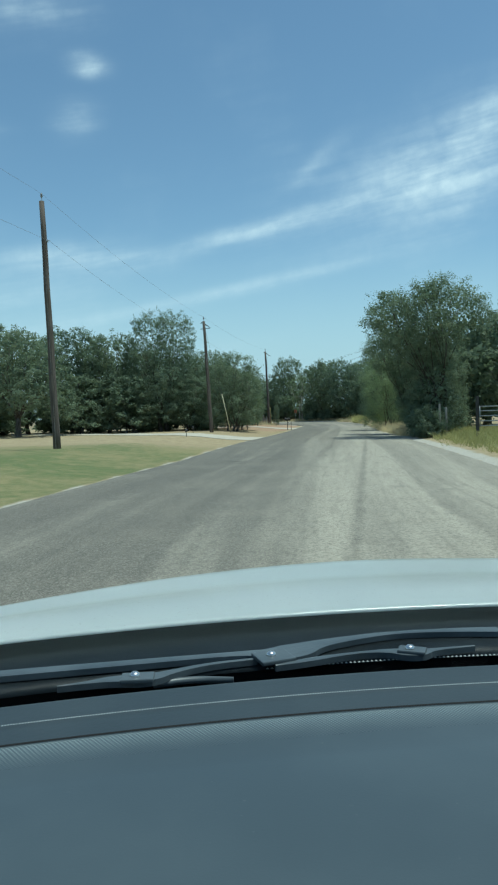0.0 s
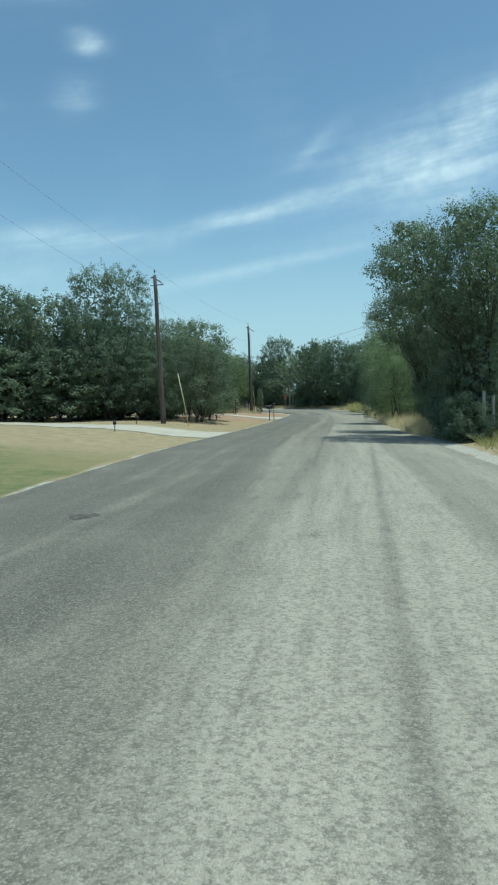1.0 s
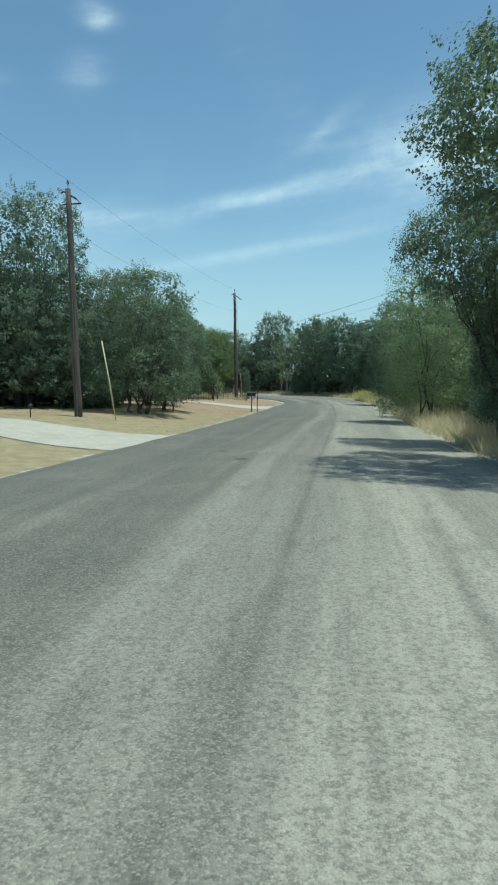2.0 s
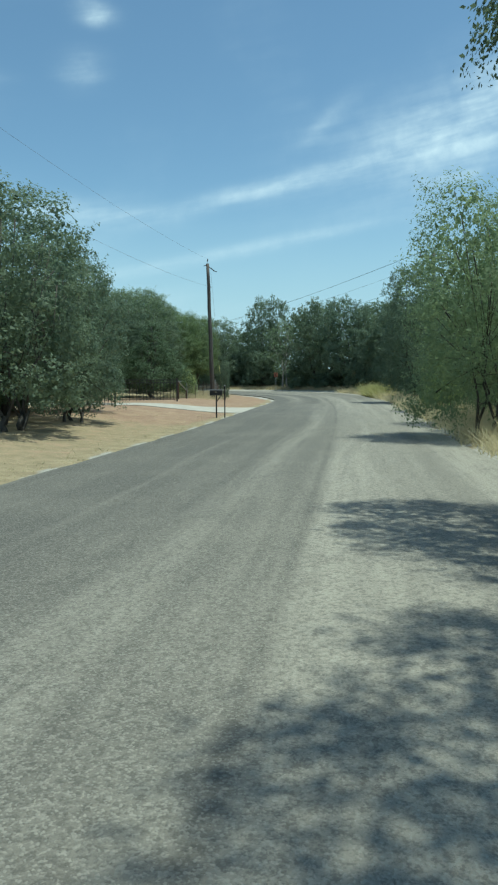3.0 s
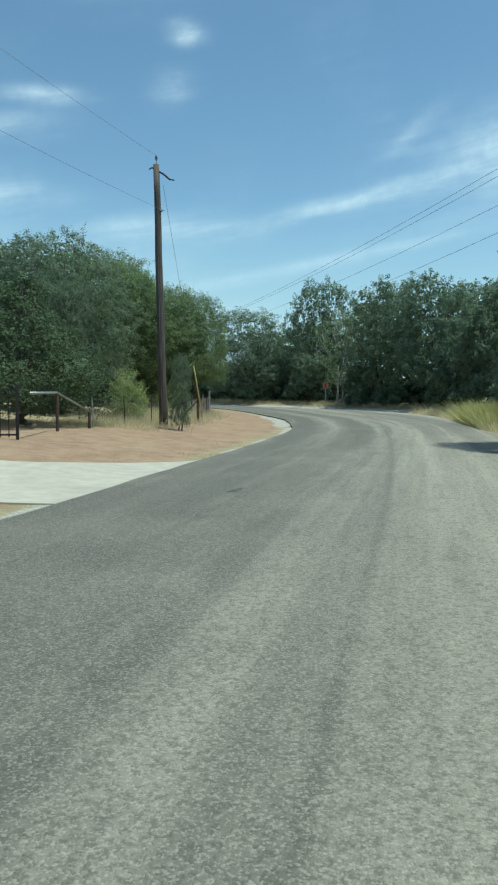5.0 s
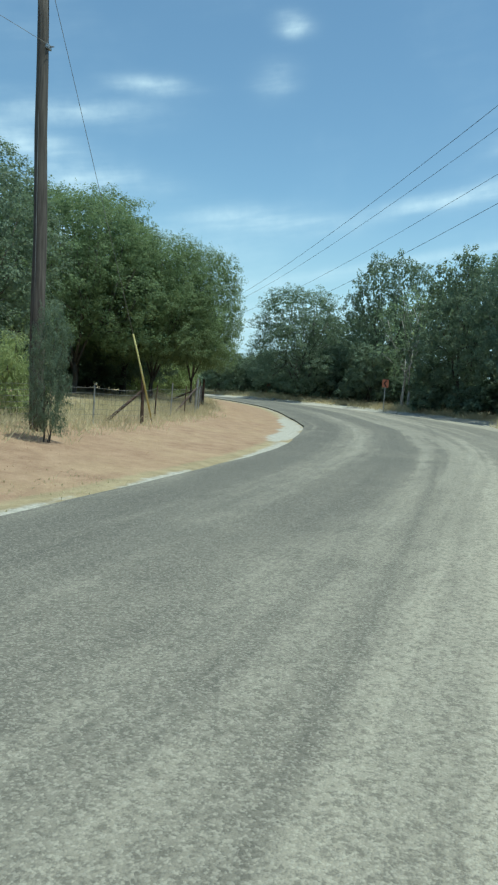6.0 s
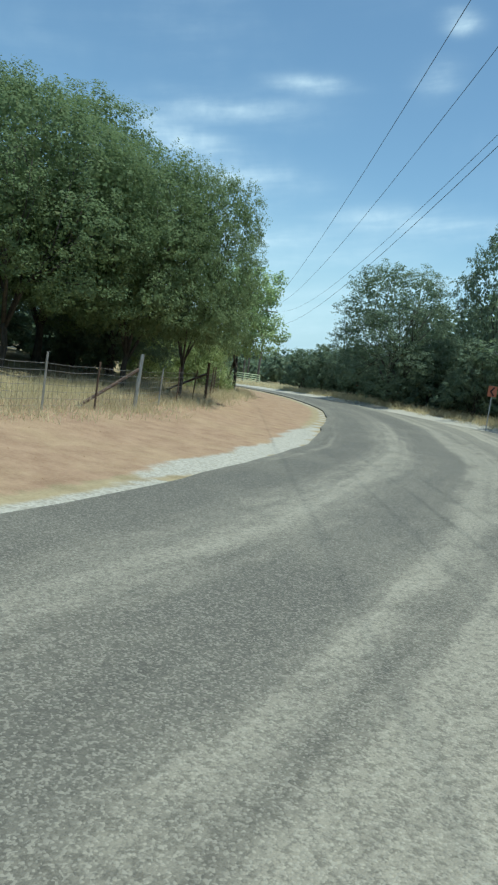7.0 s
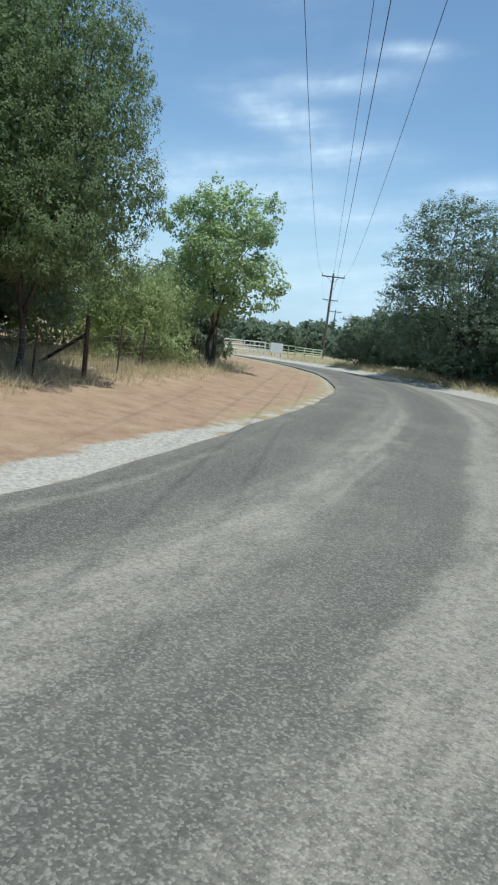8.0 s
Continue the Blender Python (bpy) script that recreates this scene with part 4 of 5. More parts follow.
def far_woods():
    """A belt of distant tree crowns behind the fields."""
    rng = np.random.default_rng(5)
    blocks = []
    for i in range(150):
        a = radians(rng.uniform(-75, 60))
        d = rng.uniform(205, 330) if a < -0.1 else rng.uniform(150, 260)
        x, y = d * math.sin(a), 40 + d * math.cos(a)
        h = rng.uniform(5.5, 9.0)
        z0 = float(slope(x, y)) - 0.2
        lob = [(x + rng.normal() * 2.5, y + rng.normal() * 2.5, z0 + h * f, h * 0.36, 0.8) for f in (0.28, 0.5, 0.68)]
        blocks.append(crown(rng, lob, 120, 6, 0.95, 0.7, 0.1, 1.2, 0.4, 60))
    for i in range(70):                                      # thicker beyond the fields inside the bend
        a = radians(rng.uniform(-42, -8))
        d = rng.uniform(165, 230)
        x, y = d * math.sin(a), 40 + d * math.cos(a)
        h = rng.uniform(4.5, 7.5)
        z0 = float(slope(x, y)) - 0.2
        lob = [(x + rng.normal() * 2.5, y + rng.normal() * 2.5, z0 + h * f, h * 0.38, 0.8) for f in (0.22, 0.45, 0.66)]
        blocks.append(crown(rng, lob, 110, 6, 0.85, 0.7, 0.1, 1.2, 0.4, 60))
    ob = quads_object("far_woods", np.concatenate(blocks), M_OAK, n=3)
    tagged(ob, "belt of distant dark green trees behind the fields", "woods", kind="stuff")


far_woods()


def grass(name, mat, xy, height, label, spread_r=0.06, blades=5, wide=0.012, seed=3, bend=0.35):
    """Tufts of thin upright blades."""
    rng = np.random.default_rng(seed)
    xy = np.asarray(xy, float)
    dl, dr = side_distance(xy, LE, True), side_distance(xy, RE, False)
    keep = (dl > 0.12) | (dr > 0.12)
    xy, dl, dr = xy[keep], dl[keep], dr[keep]
    height = np.broadcast_to(height, keep.shape)[keep]
    z = height_from(xy, dl, dr)
    root = np.repeat(np.column_stack([xy, z - 0.01]), blades, 0) + np.column_stack([rng.normal(scale=spread_r, size=(len(xy) * blades, 2)), np.zeros(len(xy) * blades)])
    h = np.repeat(height, blades) * rng.uniform(0.45, 1.25, len(root))
    lean = rng.normal(scale=bend, size=(len(root), 2)) * h[:, None]
    side = unit(np.column_stack([rng.normal(size=(len(root), 2)), np.zeros(len(root))])) * (wide * rng.uniform(0.7, 1.6, len(root)))[:, None]
    tip = root + np.column_stack([lean, h])
    ob = quads_object(name, np.stack([root - side, root + side, tip], 1), mat, n=3)
    return tagged(ob, label, "grass", kind="stuff")


def along(rng, line, n, lo, hi, y0, y1, left):
    """Random places beside an edge of the road, between two distances."""
    d = np.gradient(line, axis=0)
    d = unit(d)
    out = np.stack([-d[:, 1], d[:, 0]], 1) * (1 if left else -1)
    ok = np.nonzero((line[:, 1] > y0) & (line[:, 1] < y1))[0]
    k = rng.choice(ok, n)
    return line[k] + out[k] * rng.uniform(lo, hi, n)[:, None] + rng.normal(scale=0.25, size=(n, 2))


_r = np.random.default_rng(9)
grass("dry_grass", M_STRAW, along(_r, LE, 2400, 0.2, 7, 48, 70, True), 0.018, "short dry tan grass on the verge", 0.09, 4, 0.010, bend=0.8)
grass("leaf_litter", M_LITTER, along(_r, LE, 3500, 0.9, 6, 66, 126, True), 0.010, "flat reddish brown leaf litter on the verge", 0.09, 4, 0.014)
grass("dry_grass", M_STRAW, along(_r, LE, 500, 0.3, 1.3, 50, 84, True), 0.035, "pale dry grass along the road's edge", 0.08, 5, 0.010)
_k = along(_r, LE, 5200, 3.5, 7.4, 84, 122, True)
grass("tall_dry_grass", M_STRAW, _k, _r.uniform(0.08, 0.42, len(_k)), "tall straw-coloured grass along the wire fence", 0.10, 6, 0.006, bend=0.6)
_k = along(_r, RE, 9000, 0.35, 3.2, 42, 112, False)
grass("tall_dry_grass", M_STRAW, _k, _r.uniform(0.15, 0.7, len(_k)), "tall straw-coloured grass below the roadside trees", 0.12, 6, 0.012, bend=0.75)
_k = along(_r, RE, 3600, 2.2, 5.0, 112, 150, False)
grass("tall_dry_grass", M_STRAW, _k, _r.uniform(0.12, 0.5, len(_k)), "tall straw-coloured grass outside the bend", 0.10, 6, 0.012, bend=0.7)
_k = along(_r, RE, 5000, 1.3, 9, 14, 44, False)
grass("green_weeds", M_TURF, _k, _r.uniform(0.08, 0.45, len(_k)), "green weeds and grass before the field gate", 0.10, 6, 0.014, bend=0.7)
_k = np.column_stack([_r.normal(14.75, 0.4, 1100), _r.normal(97.6, 2.0, 1100)])
grass("yellow_weeds", M_WEED, _k, _r.uniform(0.5, 1.15, len(_k)), "clump of tall yellow-green weeds at the road's edge", 0.12, 8, 0.02, bend=0.6)


# ---- power lines ----
def insulator(r=0.055, h=0.2):
    prof = [(0.02, 0), (0.02, 0.05), (r, 0.06), (r * 0.65, 0.09), (r * 0.95, 0.10), (r * 0.6, 0.135), (r * 0.8, 0.145), (r * 0.4, h)]
    return tube([(0, 0, z) for _, z in prof], [q for q, _ in prof], 10)


def shifted(bm, at, turn=None):
    bmesh.ops.transform(bm, matrix=Matrix.Translation(at) @ (turn or Matrix()), verts=bm.verts)
    return bm


def utility_pole(x, y, h, label, r=0.15, arm=0.0, arm_turn=0.0, bracket=0.0, lean=0.0):
    ob = thing("utility_pole", x, y, ground_z(x, y), label, "utility pole", "power poles")
    ob.matrix_world = pose(x, y, ground_z(x, y), 0, lean, 0)
    n = 9
    part("shaft", tube([(0.012 * math.sin(k * 1.9), 0.012 * math.cos(k * 1.3), -0.4 + (h + 0.4) * k / n) for k in range(n + 1)], [r * (1 - 0.36 * k / n) for k in range(n + 1)], 14), M_POLE, ob, smooth=True)
    part("pin", tube([(0, 0, h - 0.05), (0, 0, h + 0.18)], 0.014, 6), M_GALV, ob)
    part("insulator", shifted(insulator(), (0, 0, h + 0.12)), M_PORCELAIN, ob, "grey porcelain pin insulator", True)
    part("neutral_bracket", join(box(0.05, 0.16, 0.09, (r * 0.78, 0, h - 1.55), 0.01), tube([(r * 0.7, 0, h - 1.55), (r * 0.7 + 0.13, 0, h - 1.55)], 0.016, 6)), M_GALV, ob)
    part("ground_wire", tube([(0.0, -r * 0.99, 0.0), (0.0, -r * 0.82, h * 0.5), (0.0, -r * 0.66, h - 1.6)], 0.007, 5), M_WIRE, ob)
    if arm:
        turn = Matrix.Rotation(radians(arm_turn), 4, "Z")
        part("crossarm", box(arm, 0.1, 0.13, Matrix.Rotation(radians(arm_turn), 4, "Z") @ Vector((0, -0.16, h - 0.4)), 0.012, turn), M_POLE, ob, "weathered wooden crossarm")
        for s in (-1, 1):
            part("brace", shifted(tube([(s * arm * 0.28, -0.17, h - 0.43), (0, -0.14, h - 1.05)], 0.018, 6), (0, 0, 0), turn), M_POLE, ob)
            part("insulator", shifted(insulator(), turn @ Vector((s * arm * 0.47, -0.16, h - 0.34))), M_PORCELAIN, ob, "grey porcelain pin insulator", True)
    if bracket:
        # a short curved arm with the dead-end clamp beside the pole's top
        part("dead_end_arm", tube([(0.05, 0, h - 0.22), (0.25, 0, h - 0.34), (0.45, 0, h - 0.52), (bracket, 0, h - 0.56)], [0.03, 0.035, 0.03, 0.02], 8), M_BLACK, ob, "dark curved dead-end clamp")
        part("dead_end_arm", tube([(-0.05, 0, h - 0.15), (-0.16, -0.02, h - 0.1), (-0.26, -0.03, h - 0.16)], [0.03, 0.03, 0.02], 8), M_BLACK, ob, "dark curved dead-end clamp")
    return ob


POLES = [(-7.88, 28.3, 9.75, -1.3), (-3.18, 52.78, 8.2, -2.3), (1.86, 87.7, 9.0, -1.7)]
utility_pole(*POLES[0][:3], "tall brown wooden utility pole on the green lawn", 0.155, lean=-1.3)
utility_pole(*POLES[1][:3], "brown wooden utility pole beside dark brush trees", 0.15, bracket=-0.3, lean=-2.3)
utility_pole(*POLES[2][:3], "brown wooden utility pole with side clamp by the fence", 0.16, bracket=0.62, lean=-1.7)
E_POLE, F_POLE, G_POLE, H_POLE = (-25.0, 167.0, 9.6), (-43.0, 203.5, 9.6), (15.9, 84.4, 9.25), (38.0, 39.8, 9.9)
for p in (E_POLE, F_POLE, G_POLE, H_POLE):
    utility_pole(*p, "wooden utility pole with crossarm carrying three lines", 0.16, arm=2.5, arm_turn=26.0)
utility_pole(-56.0, 233.0, 9.2, "wooden utility pole with crossarm carrying three lines", 0.16, arm=2.5, arm_turn=26.0)
utility_pole(-26.2, 165.2, 3.6, "short wooden stub pole beside the far utility pole", 0.12)


def cable(name, a, b, sag, r, label, bend=24, mat=None):
    pts = []
    for k in range(bend + 1):
        f = k / bend
        pts.append((a[0] + (b[0] - a[0]) * f, a[1] + (b[1] - a[1]) * f, a[2] + (b[2] - a[2]) * f - 4 * sag * f * (1 - f)))
    ob = part(name, tube(pts, r, 5), mat or M_CABLE, None)
    return tagged(ob, label, "power line", "overhead lines")


def tops(p, off=0.0, drop=0.0, turn=26.0):
    c, s = math.cos(radians(turn)), math.sin(radians(turn))
    tip = math.sin(radians(p[3])) * (p[2] - drop) if len(p) > 3 else 0.0
    return (p[0] + tip + off * c, p[1] + off * s, ground_z(p[0], p[1]) + p[2] - drop)


BEFORE = (-11.8, 0.0, 9.75)
for a, b in ((BEFORE, POLES[0]), (POLES[0], POLES[1]), (POLES[1], POLES[2])):
    cable("power_line", tops(a, 0, -0.3), tops(b, 0, -0.3), 0.35, 0.0045, "thin grey power line strung between the poles", mat=M_WIRE)
    cable("power_line", tops(a, 0.2, 1.55, 0), tops(b, 0.2, 1.55, 0), 0.45, 0.0045, "thin grey neutral line strung between the poles", mat=M_WIRE)
for a, b, dip in ((H_POLE, G_POLE, 0.25), (G_POLE, E_POLE, 2.3), (E_POLE, F_POLE, 0.4)):
    for off, drop in ((-1.17, 0.12), (0.0, -0.3), (1.17, 0.12)):
        cable("power_line", tops(a, off, drop), tops(b, off, drop), dip, 0.0068, "long dark power line crossing above the road")
    cable("power_line", tops(a, 0.2, 1.55), tops(b, 0.2, 1.55), dip + 0.12, 0.0068, "long dark neutral line crossing above the road")


def guy_wire(foot, guard_top, anchor, mat, label):
    """A stay with its plastic guard over the lower end."""
    x, y = foot
    z = ground_z(x, y)
    ob = thing("guy_wire", x, y, z, label, "guy wire", "pole stays")
    t = Vector(guard_top) - Vector((x, y, z))
    a = Vector(anchor) - Vector((x, y, z))
    part("anchor_rod", tube([-0.2 * t.normalized(), 0.12 * t], 0.012, 6), M_RUST, ob)
    part("guard", tube([0.07 * t, 0.5 * t + Vector((0.015, 0, 0)), t], [0.026, 0.025, 0.023], 10), mat, ob, smooth=True)
    part("strand", tube([0.05 * t, t, a], 0.006, 5), M_WIRE, ob)


guy_wire((-1.75, 52.56), (-2.34, 52.9, 3.08), (-3.45, 52.8, 8.0), M_CREAM, "cream guarded guy wire leaning to the second pole")
guy_wire((2.25, 93.1), (2.1, 91.8, 2.5), (1.8, 87.8, 8.6), M_YELLOW, "yellow guarded guy wire leaning by the wire fence")


# ---- mailbox ----
def mailbox():
    x, y = 3.19, 68.45
    g = ground_z(x, y)
    ob = thing("mailbox", x, y, g, "black metal mailbox on a dark braced post", "mailbox")
    h = 1.13 - g
    part("post", box(0.058, 0.058, h - 0.08, (0, 0, (h - 0.26) / 2 - 0.09), 0.006), M_BLACK, ob)
    part("brace", box(0.035, 0.04, 0.36, (0.12, 0, h - 0.38), 0.004, Matrix.Rotation(radians(38), 4, "Y")), M_BLACK, ob)
    part("shelf", box(0.5, 0.17, 0.025, (-0.03, 0, h - 0.255), 0.004), M_BLACK, ob)
    bm = bmesh.new()
    prof = [(-0.085, 0), (0.085, 0)] + [(0.085 * math.cos(a), 0.145 + 0.085 * math.sin(a)) for a in (math.pi * k / 10 for k in range(11))]
    ends = []
    for sx in (-0.27, 0.23):
        ends.append([bm.verts.new((sx, u, h - 0.24 + v)) for u, v in prof])
    m = len(prof)
    for k in range(m):
        bm.faces.new((ends[0][k], ends[1][k], ends[1][(k + 1) % m], ends[0][(k + 1) % m]))
    bm.faces.new(ends[0])
    bm.faces.new(ends[1][::-1])
    body = part("body", bm, M_BLACK, ob)
    part("door", box(0.012, 0.165, 0.215, (0.243, 0, h - 0.13), 0.004), M_BLACK, body)
    part("latch", box(0.03, 0.03, 0.012, (0.255, 0, h - 0.03), 0.003), M_GALV, body)
    part("number_plate", join(box(0.022, 0.004, 0.03, (-0.045, -0.087, h - 0.13)), box(0.022, 0.004, 0.03, (-0.012, -0.087, h - 0.13)), box(0.022, 0.004, 0.03, (0.021, -0.087, h - 0.13))), M_CREAM, body, "three small pale bars")
    part("flag", join(box(0.10, 0.006, 0.03, (-0.05, -0.092, h - 0.10), 0.002), box(0.03, 0.007, 0.05, (-0.09, -0.093, h - 0.12), 0.002)), M_RUST, body, "folded-down rusty signal flag")


mailbox()
p = thing("marker_post", 3.53, 68.5, ground_z(3.53, 68.5), "slim dark metal post with white cap by the mailbox", "post")
part("shaft", box(0.048, 0.048, 1.42, (0, 0, 0.61), 0.006), M_BLACK, p)
part("cap", box(0.056, 0.056, 0.03, (0, 0, 1.32), 0.006), M_WHITE, p, "white plastic cap")


# ---- black iron gate and fence ----
def iron_panel(name, a, b, height, label, gap=0.19, bar=0.024, group="iron fencing"):
    """A panel of square pickets between two posts, from a to b on the ground."""
    va, vb = Vector((*a, ground_z(*a))), Vector((*b, ground_z(*b)))
    L = (vb - va).length
    ob = thing(name, va.x, va.y, va.z, label, "fence", group, rz=math.degrees(math.atan2(vb.y - va.y, vb.x - va.x)))
    dz = vb.z - va.z
    for k, xx in enumerate((0, L)):
        part("post", box(0.075, 0.075, height + 0.42, (xx, 0, (height + 0.02) / 2 - 0.15 + dz * k), 0.005), M_BLACK, ob)
        part("post_cap", box(0.09, 0.09, 0.03, (xx, 0, height + 0.09 + dz * k), 0.008), M_BLACK, ob)
    tilt = Matrix.Rotation(-math.atan2(dz, L), 4, "Y")
    for z in (0.12, height - 0.16, height):
        part("rail", box(L - 0.07, 0.036, 0.042, (L / 2, 0, z + dz / 2), 0.003, tilt), M_BLACK, ob)
    n = int(L / gap)
    me = None
    for k in range(1, n):
        f = k / n
        if me is None:
            first = part("picket", box(bar, bar, height - 0.06, (0, 0, 0), 0.0), M_BLACK, ob)
            me, q = first.data, first
        else:
            q = new("picket", me)
            q.parent = ob
        q.location = (L * f, 0, (height + 0.06) / 2 + dz * f)
    return ob


iron_panel("iron_gate", (-4.1, 77.4), (0.36, 79.3), 1.2, "closed black iron gate with square pickets beside the driveway", group="")
for a, b in (((-3.75, 70.4), (-1.5, 71.0)), ((-6.0, 69.8), (-3.75, 70.4)), ((-8.25, 69.2), (-6.0, 69.8)), ((-10.5, 68.6), (-8.25, 69.2))):
    iron_panel("iron_fence", a, b, 1.25, "black iron picket fence under the dark trees", 0.15)


def pipe_brace():
    """A galvanised rail that slopes down from the gate post into the wire fence."""
    x, y = 0.55, 79.6
    ob = thing("pipe_brace", x, y, ground_z(x, y), "grey pipe rail sloping down beside the gate post", "railing")
    part("post", tube([(-0.45, 2.8, -0.3), (-0.45, 2.8, 1.1)], 0.045, 10), M_RUST, ob)
    part("post", tube([(-0.15, 4.6, -0.3), (-0.15, 4.6, 0.6)], 0.045, 10), M_RUST, ob)
    part("rail", tube([(0, 0, 1.12), (-0.45, 2.8, 1.12), (-0.15, 4.6, 0.55)], 0.032, 8), M_GALV, ob, smooth=True)


pipe_brace()

# ---- wire fence inside the bend ----
FENCE = [(0.45, 84.4), (0.8, 86.6), (1.1, 88.9), (1.6, 90.8), (2.15, 92.6), (1.8, 94.4), (1.65, 96.2), (1.5, 98.0), (1.3, 99.8), (0.85, 101.6), (0.35, 103.4), (-0.15, 105.2), (-0.65, 107.0),
         (-1.4, 108.8), (-2.2, 110.6), (-2.95, 112.5), (-3.75, 114.4), (-4.7, 116.5), (-5.8, 118.6), (-7.0, 120.6), (-8.4, 122.8), (-10.2, 125.4)]
BRACED = {4: (-0.8, -0.7), 8: (-0.15, -2.1), 12: (-2.1, 0.5), 16: (-2.2, 0.7), 19: (-1.6, 0.8)}


def wire_fence():
    ob = thing("wire_fence", *FENCE[0], ground_z(*FENCE[0]), "sagging wire fence with rusty steel posts in dry grass", "fence")
    inv = Matrix.Translation(-Vector((*FENCE[0], ground_z(*FENCE[0]))))
    rng = random.Random(4)
    feet = [Vector((*p, ground_z(*p))) for p in FENCE]
    for i, f in enumerate(feet):
        big = i in BRACED
        h = 1.28 if big else rng.uniform(0.95, 1.12)
        lean = Vector((rng.uniform(-0.05, 0.05), rng.uniform(-0.05, 0.05), 0))
        r = 0.05 if big else 0.022
        part("post", shifted(tube([f - Vector((0, 0, 0.3)), f + Vector((0, 0, h * 0.5)) + lean * 0.4, f + Vector((0, 0, h)) + lean], [r, r, r * 0.9], 8), (0, 0, 0), inv), M_GALV if i == 8 or not (i % 3 or big) else M_RUST, ob, "tall rusty pipe post" if big else "")
        if big:
            d = BRACED[i]
            foot = Vector((f.x + d[0], f.y + d[1], 0))
            foot.z = ground_z(foot.x, foot.y)
            part("brace", shifted(tube([foot - Vector((0, 0, 0.1)), f + Vector((0, 0, 0.92))], 0.04, 8), (0, 0, 0), inv), M_RUST, ob, "slanting pipe brace")
    strands, ties = [], []
    for k in range(7):
        z = 0.1 + 0.13 * k
        pts = []
        for a, b in zip(feet, feet[1:]):
            pts += [a + Vector((0, 0, z)), a.lerp(b, 0.5) + Vector((rng.uniform(-0.03, 0.03), 0, z - 0.025))]
        strands.append(tube(pts + [feet[-1] + Vector((0, 0, z))], 0.0035, 4))
    for a, b in zip(feet, feet[1:]):
        for k in range(12):
            q = a.lerp(b, k / 12)
            ties.append(tube([q + Vector((0, 0, 0.12)), q + Vector((0, 0, 0.88))], 0.003, 3, False))
    part("wire_mesh", shifted(join(*strands, *ties), (0, 0, 0), inv), M_WIRE, ob, "thin grey woven wire")


wire_fence()


# ---- chevron signs ----
def chevron_sign(x, y, z_mid, toward, label, wide=0.46, tall=0.62, plate=None):
    g = ground_z(x, y)
    ob = thing("chevron_sign", x, y, g, label, "road sign", "bend markers", rz=math.degrees(math.atan2(toward[1] - y, toward[0] - x)) + 90)
    zc = z_mid - g
    part("post", join(box(0.05, 0.012, zc + tall / 2 + 0.3, (0, 0.02, (zc + tall / 2) / 2 - 0.15)), box(0.012, 0.04, zc + tall / 2 + 0.3, (0, 0.04, (zc + tall / 2) / 2 - 0.15))), M_GALV, ob)
    panel = part("panel", box(wide, 0.012, tall, (0, 0, zc), 0.004), plate or M_SIGNRED, ob, "red-orange sign plate")
    bm = bmesh.new()
    w, t = wide * 0.30, tall * 0.40
    pts = [(-w, 0), (0.25 * w, t), (w, t), (-0.25 * w, 0), (w, -t), (0.25 * w, -t)]
    front = [bm.verts.new((px, -0.0105, zc + pz)) for px, pz in pts]
    bm.faces.new((front[0], front[3], front[2], front[1]))
    bm.faces.new((front[0], front[5], front[4], front[3]))
    bmesh.ops.solidify(bm, geom=bm.faces[:], thickness=0.002)
    part("arrow", bm, M_SIGNBLACK, panel, "black chevron arrow pointing along the bend")
    for s in (-1, 1):
        part("bolt", shifted(tube([(0, -0.006, 0), (0, -0.013, 0)], 0.012, 8), (0, 0, zc + s * tall * 0.44)), M_GALV, panel)


chevron_sign(7.05, 120.95, 1.95, (9.8, 84), "red-orange chevron sign on a steel post outside the bend", 0.40, 0.50)
chevron_sign(-4.3, 138.6, 1.45, (9.8, 90), "red-orange chevron sign on a steel post by bushes", 0.42, 0.56)


# ---- field gate on the far side of the lawn ----
def field_gate():
    x, y = 10.66, 34.15
    g = ground_z(x, y)
    ob = thing("field_gate", x, y, g, "pale pipe field gate hung on a black post", "gate", rz=2.0)
    part("post", box(0.13, 0.13, 2.3, (0, 0, 0.82), 0.012), M_BLACK, ob, "square black gate post")
    for z in (0.55, 0.78, 1.02, 1.26, 1.47):
        part("rail", tube([(0.08, 0, z), (4.2, 0, z)], 0.026, 8), M_GALV, ob, smooth=True)
    for xx in (0.12, 2.1, 4.18):
        part("upright", tube([(xx, 0, 0.5), (xx, 0, 1.5)], 0.024, 8), M_GALV, ob, smooth=True)
    part("end_post", box(0.13, 0.13, 2.0, (4.35, 0, 0.7), 0.012), M_BLACK, ob)


field_gate()
for x, y, h in ((9.85, 38.0, 1.75), (10.25, 38.2, 1.55)):
    q = thing("fence_post", x, y, ground_z(x, y), "weathered grey wooden fence post beside the brush", "post", "old fence posts")
    part("shaft", tube([(0, 0, -0.3), (0.02, 0, h * 0.5), (0.01, 0.01, h)], [0.065, 0.06, 0.055], 9), M_GREYWOOD, q)


# ---- small markers by the first driveway ----
def drive_marker(x, y):
    ob = thing("driveway_light", x, y, ground_z(x, y), "small dark lantern stake at the driveway's edge", "garden light", "driveway lights")
    part("stake", tube([(0, 0, -0.1), (0, 0, 0.3)], 0.02, 6), M_BLACK, ob)
    part("lantern", box(0.14, 0.1, 0.13, (0.0, 0, 0.36), 0.015), M_BLACK, ob)
    part("cap", tube([(0, 0, 0.42), (0, 0, 0.47)], [0.10, 0.02], 8), M_BLACK, ob)


drive_marker(-4.2, 43.8)
drive_marker(-4.4, 51.0)


